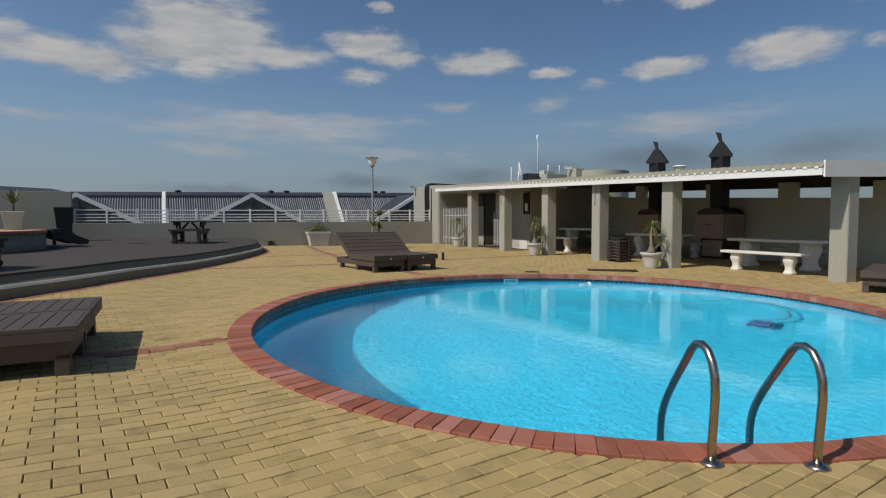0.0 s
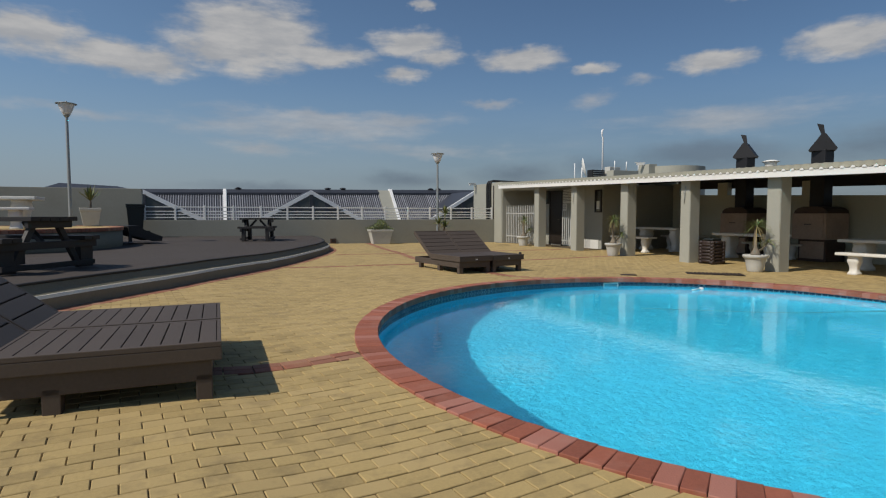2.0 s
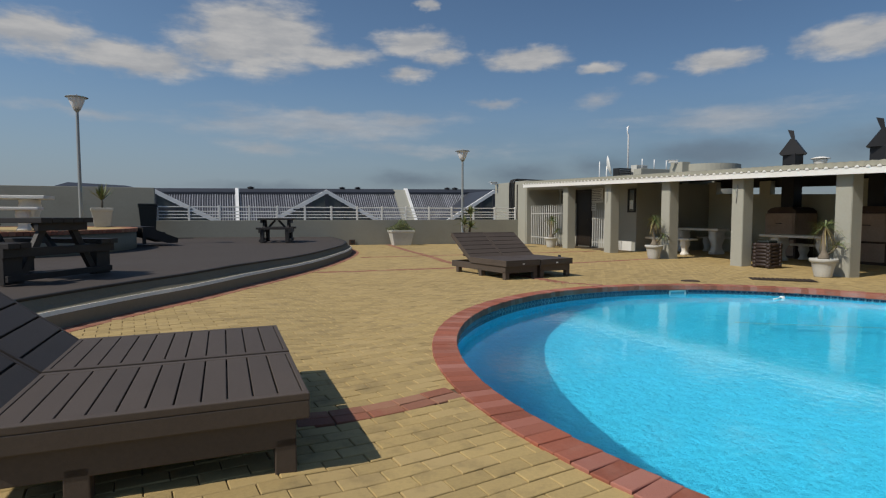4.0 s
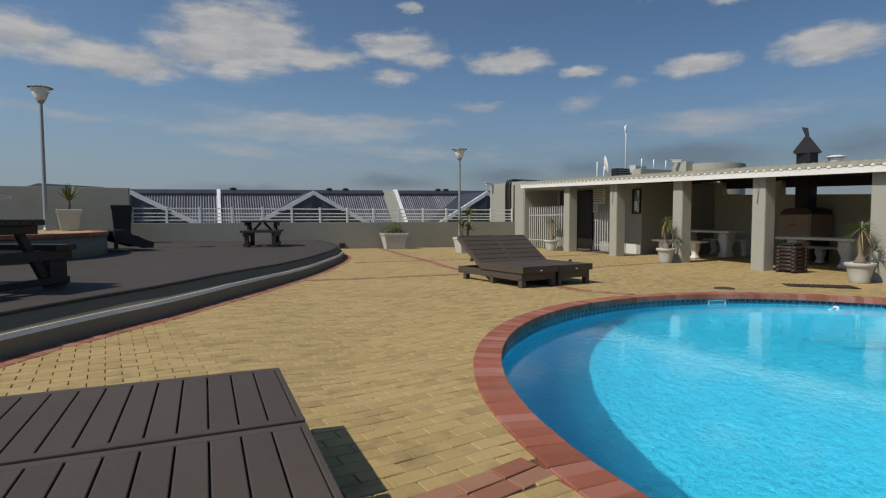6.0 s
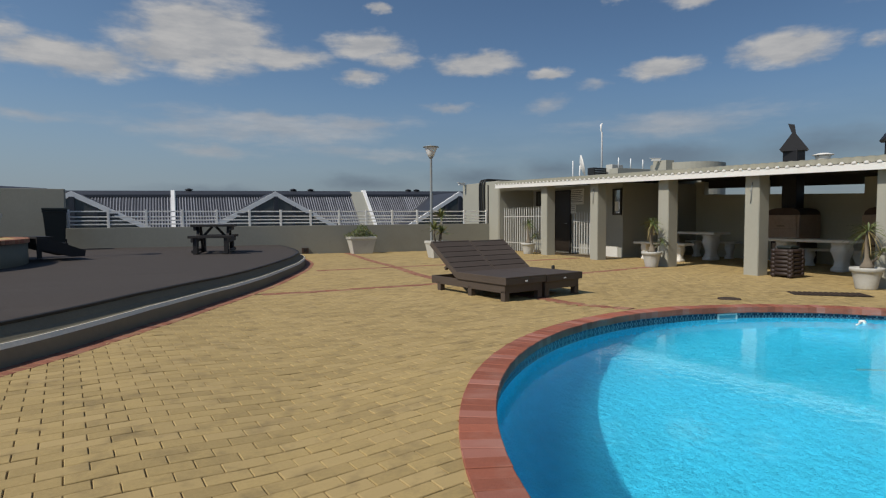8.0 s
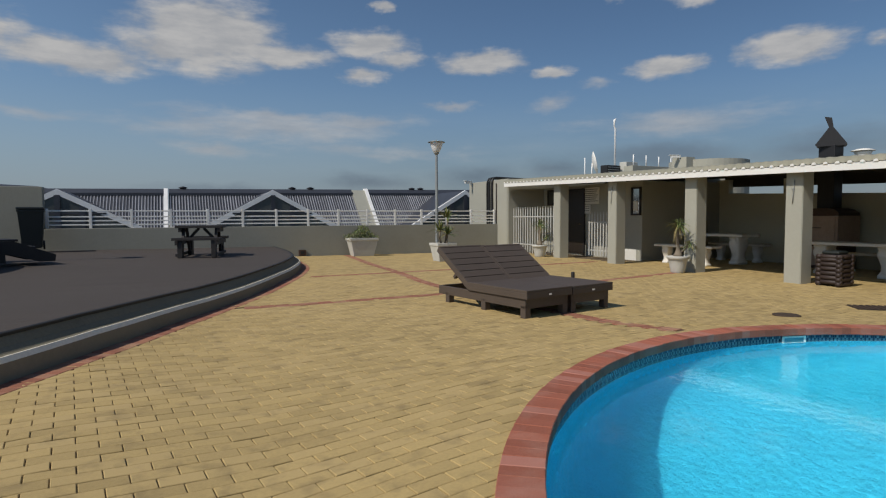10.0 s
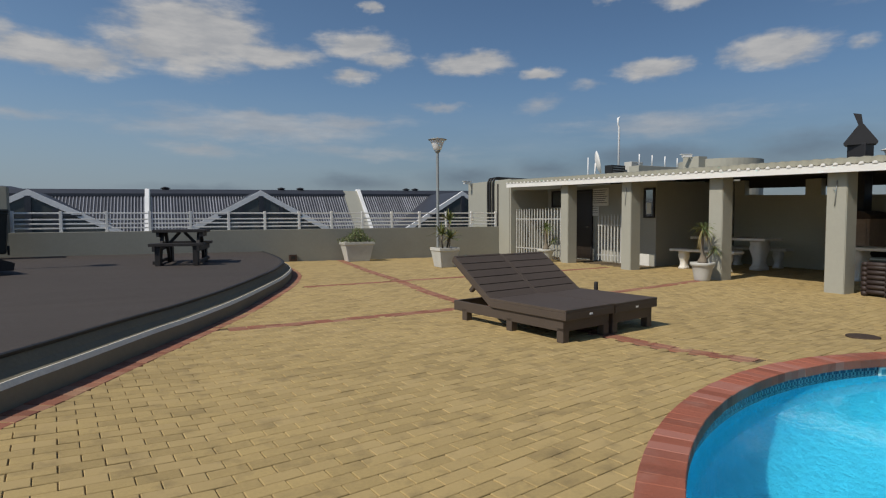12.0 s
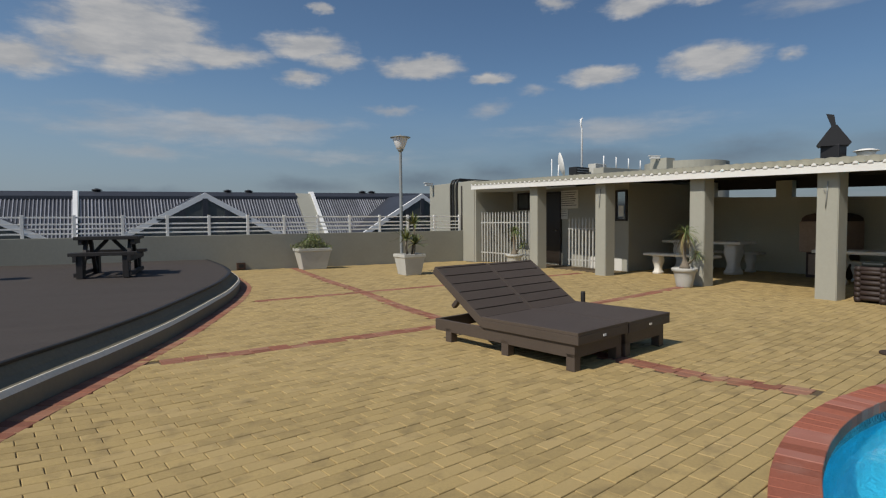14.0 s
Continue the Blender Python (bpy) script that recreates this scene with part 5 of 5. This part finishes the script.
for xa, xb in SEGS:
    verts, faces = [], []
    verts += [(xa, EAVE_Y, -0.75), (xb, EAVE_Y, -0.75), (xb, RIDGE_Y, ridge_z(xb) - 0.06), (xa, RIDGE_Y, ridge_z(xa) - 0.06), (xa, 37, -0.6), (xb, 37, -0.6)]
    faces += [(0, 1, 2, 3), (3, 2, 5, 4)]
    me = bpy.data.meshes.new("roof")
    me.from_pydata(verts, [], faces)
    me.materials.append(SLATE)
    rf = new("roof", me)
    rf.parent = hs
    verts, faces = [], []
    n = int((xb - xa) / 0.116)
    for i in range(n):
        x = xa + (i + 0.5) * (xb - xa) / n
        k = len(verts)
        for (y, z) in ((EAVE_Y, -0.75), (RIDGE_Y - 0.22, ridge_z(x) - 0.27)):
            for dx, dz in ((-0.024, 0.0), (-0.012, 0.045), (0.012, 0.045), (0.024, 0.0)):
                verts.append((x + dx, y, z + dz + 0.01))
        for j in range(3):
            faces.append((k + j, k + j + 1, k + j + 5, k + j + 4))
    me = bpy.data.meshes.new("roof_ribs")
    me.from_pydata(verts, [], faces)
    me.materials.append(TUBE)
    ob = new("roof_ribs", me)
    ob.parent = rf
    tagged(ob, "blue-black glassy ribs", kind="stuff")
    bm = bmesh.new()
    vs = box(bm, xa, xb, RIDGE_Y - 0.26, RIDGE_Y + 0.08, 0, 0.12)
    for v in vs:
        v.co.z += ridge_z(v.co.x) - (0.25 if v.co.y < RIDGE_Y - 0.15 else 0.06)
    part("ridge_cap", bm, SLATE, rf)


def slope_block(name, x0, x1, lift, mat, label):
    bm = bmesh.new()
    prism(bm, [(EAVE_Y - 0.1, -1.2), (RIDGE_Y + 0.2, -1.2), (RIDGE_Y + 0.2, ridge_z(x0) + lift), (RIDGE_Y - 0.05, ridge_z(x0) + lift), (EAVE_Y - 0.1, -0.75 + lift)], x0, x1, Matrix(((0, 0, 1, 0), (1, 0, 0, 0), (0, 1, 0, 0), (0, 0, 0, 1))))
    part(name, bm, mat, hs, label)


slope_block("party_wall", -0.49, -0.34, 0.08, TRIM, "narrow white party wall")
slope_block("party_wall", 8.00, 8.70, 0.02, WALL, "broad grey-green party wall")
slope_block("party_wall", 8.68, 8.84, 0.10, TRIM, "white edge of the party wall")
GY = 29.5


def gable(cx, half, peak, foot):
    bm = bmesh.new()
    prism(bm, [(cx - half, foot), (cx + half, foot), (cx, peak - 0.1)], -GY - 0.02, -GY + 0.1, Matrix(((1, 0, 0, 0), (0, 0, -1, 0), (0, 1, 0, 0), (0, 0, 0, 1))))
    gb = part("gable", bm, GABLE, hs, "dark glazed gable front")
    for s in (-1, 1):
        bm = bmesh.new()
        d = 0.21
        prism(bm, [(cx, peak), (cx + s * half * 1.04, foot), (cx + s * half * 1.04, foot - d), (cx, peak - d)], -GY + 0.01, -GY + 0.14, Matrix(((1, 0, 0, 0), (0, 0, -1, 0), (0, 1, 0, 0), (0, 0, 0, 1))))
        part("barge_board", bm, TRIM, gb, "weathered white barge board")
        # roof of the gable running back
        bm = bmesh.new()
        vs = [bm.verts.new(p) for p in ((cx, GY, peak - 0.03), (cx + s * half, GY, foot - 0.03), (cx + s * half, RIDGE_Y, foot - 0.03), (cx, RIDGE_Y + 0.3, peak - 0.03))]
        bm.faces.new(vs)
        part("gable_roof", bm, SLATE, gb)
    for dx in (-0.75, 0.0, 0.75):
        bm = bmesh.new()
        hh = peak - abs(dx) * (peak - foot) / half
        box(bm, cx + dx - 0.09, cx + dx + 0.09, GY - 0.16, GY - 0.10, foot - 0.3, hh - 0.22)
        part("mullion", bm, SLATE, gb)
    for z in (foot + 0.5, foot + 1.1):
        w = half * (peak - z) / (peak - foot)
        bm = bmesh.new()
        box(bm, cx - w + 0.1, cx + w - 0.1, GY - 0.15, GY - 0.12, z - 0.03, z + 0.03)
        part("transom", bm, SLATE, gb)


for cx, pk in ((-3.85, 2.34), (3.60, 2.43), (12.62, 2.56)):
    gable(cx, 3.6, pk, 0.36)
gable(-11.4, 3.6, 2.26, 0.3)
for x in (0.28, 5.1, 5.98, 11.4, 11.9):
    tv = thing("ridge_vent", pose(x, RIDGE_Y + 0.2, ridge_z(x) + 0.02), "small dark roof ventilator on the ridge", "roof vent", "ridge ventilators")
    bm = bmesh.new()
    lathe(bm, [(0.0, 0), (0.14, 0), (0.14, 0.08), (0.0, 0.08)], 14)
    part("base", bm, SOOT, tv, "", True)
    bm = bmesh.new()
    lathe(bm, [(0.0, 0.08), (0.20, 0.08), (0.17, 0.11), (0.06, 0.15), (0.0, 0.16)], 16)
    part("cap", bm, SOOT, tv, "", True)
fh = thing("far_house", pose(-8.5, 40, 0), "far dark hipped house roof behind the tall wall", "house")
bm = bmesh.new()
box(bm, -3, 5, 0, 6, -6.5, 2.2)
part("wall", bm, WALL, fh)
bm = bmesh.new()
vs = [bm.verts.new(p) for p in ((-3.4, -0.3, 2.2), (5.4, -0.3, 2.2), (5.4, 6.3, 2.2), (-3.4, 6.3, 2.2), (-1.6, 3, 3.25), (1.6, 3, 3.1))]
for f in ((0, 1, 5, 4), (1, 2, 5), (2, 3, 4, 5), (3, 0, 4)):
    bm.faces.new([vs[i] for i in f])
part("roof", bm, SLATE, fh)

# ---- pieces: coping, borders and paving, last ----
def piece_mesh(name, l, w, h, mat, bev=0.006):
    """One brick: a block with a chamfered top, its middle at the origin, its top at z = 0."""
    x, y = l / 2, w / 2
    vs = [(sx * x, sy * y, -h) for sx, sy in ((-1, -1), (1, -1), (1, 1), (-1, 1))] + [(sx * x, sy * y, -bev) for sx, sy in ((-1, -1), (1, -1), (1, 1), (-1, 1))] + [(sx * (x - bev), sy * (y - bev), 0) for sx, sy in ((-1, -1), (1, -1), (1, 1), (-1, 1))]
    fs = [(8, 9, 10, 11)]
    for a, b in ((0, 4), (4, 8)):
        for i in range(4):
            fs.append((a + i, a + (i + 1) % 4, b + (i + 1) % 4, b + i))
    me = bpy.data.meshes.new(name)
    me.from_pydata(vs, [], fs)
    me.materials.append(mat)
    return me, vs, fs


random.seed(21)
nb = int(_len[-1] / 0.108)
width = _len[-1] / nb
bevelled, _, _ = piece_mesh("brick", COPE + 0.012, width - 0.005, 0.075, BRICK, 0.004)
for i in range(nb):
    a = rim_angle((i + 0.5) / nb)
    p, n = ring(a, -COPE / 2), (ring(a, 1) - ring(a, 0))
    ob = new("brick", bevelled)
    ob.parent = paving
    ob.matrix_basis = pose(p.x, p.y, gz(p.x, p.y) + 0.016 + random.uniform(-0.003, 0.003), random.uniform(-0.6, 0.6), random.uniform(-0.6, 0.6), math.degrees(math.atan2(n.y, n.x)) + random.uniform(-0.7, 0.7))

BAND_W = 0.215
B1 = [(-3.3, 5.22), (-2.0, 5.24), (-0.3, 5.27), (0.58, 5.46)]
B2 = [(0.75, 13.45), (2.07, 13.51), (3.95, 13.66), (6.5, 13.95), (8.33, 14.28), (10.73, 14.84)]
B3 = [(4.74, 9.75), (4.62, 10.6), (4.48, 11.6), (4.24, 13.6), (4.22, 15.2), (4.45, 17.4), (4.58, 19.6), (4.85, 22.4), (4.95, 23.25)]
B4 = [(2.45, 17.05), (4.45, 17.25), (6.0, 17.42), (9.0, 17.75), (10.73, 18.0)]
BANDS = [smooth_line(b, 10) for b in (B1, B2, B3, B4)]
KERBLINE = [edge_off(i, -0.11) for i in range(len(EDGE)) if EDGE[i].y > 4]


def near_line(x, y, line, d):
    for a, b in zip(line, line[1:]):
        ab = b - a
        t = max(0.0, min(1.0, ((x - a.x) * ab.x + (y - a.y) * ab.y) / max(1e-9, ab.length_squared)))
        if (x - a.x - ab.x * t) ** 2 + (y - a.y - ab.y * t) ** 2 < d * d:
            return True
    return False


def lay_run(line, step, l, w, lift):
    """Bricks side by side along a line, across it: their middles and turns."""
    out, d = [], step / 2
    seg, pos = [(b - a).length for a, b in zip(line, line[1:])], 0.0
    total = sum(seg)
    while d < total:
        s, k = d, 0
        while k < len(seg) - 1 and s > seg[k]:
            s -= seg[k]
            k += 1
        a, b = line[k], line[k + 1]
        p = a + (b - a) * (s / max(seg[k], 1e-9))
        t = (b - a).normalized()
        out.append((p.x, p.y, math.atan2(t.y, t.x)))
        d += step
    return out


def joined(name, rows, l, w, h, mat, parent, label, jitter=0.002, lift=0.0, bev=0.0035):
    _, vs, fs = piece_mesh("tmp", l, w, h, mat, bev)
    verts, faces = [], []
    for x, y, a in rows:
        a += random.uniform(-0.007, 0.007)
        c, s, k, gx, gy = math.cos(a), math.sin(a), len(verts), random.uniform(0.992, 1.006), random.uniform(0.978, 1.008)
        dz, tx, ty = random.uniform(-jitter, jitter), random.uniform(-0.008, 0.008), random.uniform(-0.012, 0.012)
        z0 = gz(x, y) + dz + lift
        for vx, vy, vz in vs:
            wx, wy = x + c * vx * gx - s * vy * gy, y + s * vx * gx + c * vy * gy
            verts.append((wx, wy, z0 + vz + tx * vx + ty * vy + (gz(wx, wy) - gz(x, y))))
        faces += [tuple(k + i for i in f) for f in fs]
    me = bpy.data.meshes.new(name)
    me.from_pydata(verts, [], faces)
    me.materials.append(mat)
    ob = new(name, me)
    ob.parent = parent
    return tagged(ob, label, kind="stuff")


rows = []
for b in BANDS:
    rows += [(x, y, a) for x, y, a in lay_run(b, 0.205, 0, 0, 0) if not in_pool(x, y, 0.08)]
# bands are two bricks wide, laid lengthwise
two = []
for x, y, a in rows:
    for s in (-1, 1):
        two.append((x - math.sin(a) * s * 0.054, y + math.cos(a) * s * 0.054, a))
joined("border_bricks", two, 0.197, 0.101, 0.05, BRICK_FAR, paving, "weathered red brick bands across the paving", lift=0.002)
joined("kerb_bricks", [(x, y, a + math.pi / 2) for x, y, a in lay_run(KERBLINE, 0.108, 0, 0, 0)], 0.205, 0.101, 0.05, BRICK_FAR, paving, "red brick border along the kerb", lift=0.003)

# field of yellow pavers in running bond
PL, PW, PANG = 0.204, 0.102, radians(8.2)
c, s = math.cos(PANG), math.sin(PANG)
spots = []
for j in range(-90, 290):
    for i in range(-40, 100):
        u, v = (i + 0.5 * (j % 2)) * PL, j * PW
        x, y = c * u - s * v, s * u + c * v
        if not (-3.3 < x < 15.5 and -2.2 < y < 23.25) or x < edge_x(y) + 0.16 or in_pool(x, y, -0.08):
            continue
        if x > 11.2 and (y > 17.7 or y < 5):
            continue
        if x > 10.6 and y > 22.5:
            continue
        spots.append((x, y))
keep = []
for x, y in spots:
    if any(near_line(x, y, b, 0.07) for b in BANDS):
        continue
    keep.append((x, y, PANG))
near = [r for r in keep if -1.6 < r[0] < 1.0 and 2.9 < r[1] < 5.2]
near_set = near[:300]
one, _, _ = piece_mesh("paver", PL - 0.0045, PW - 0.0038, 0.05, PAVER, 0.0035)
for x, y, a in near_set:
    ob = new("paver", one)
    ob.parent = paving
    fall = math.degrees(math.atan((gz(x + 0.1, y) - gz(x - 0.1, y)) / 0.2))
    ob.matrix_basis = pose(x, y, gz(x, y) + random.uniform(-0.002, 0.002), random.uniform(-0.5, 0.5), random.uniform(-0.3, 0.3) - fall, math.degrees(a) + random.uniform(-0.5, 0.5))
joined("pavers", [r for r in keep if r not in near_set], PL - 0.0045, PW - 0.0038, 0.05, PAVER_FAR, paving, "yellow clay pavers in running bond")
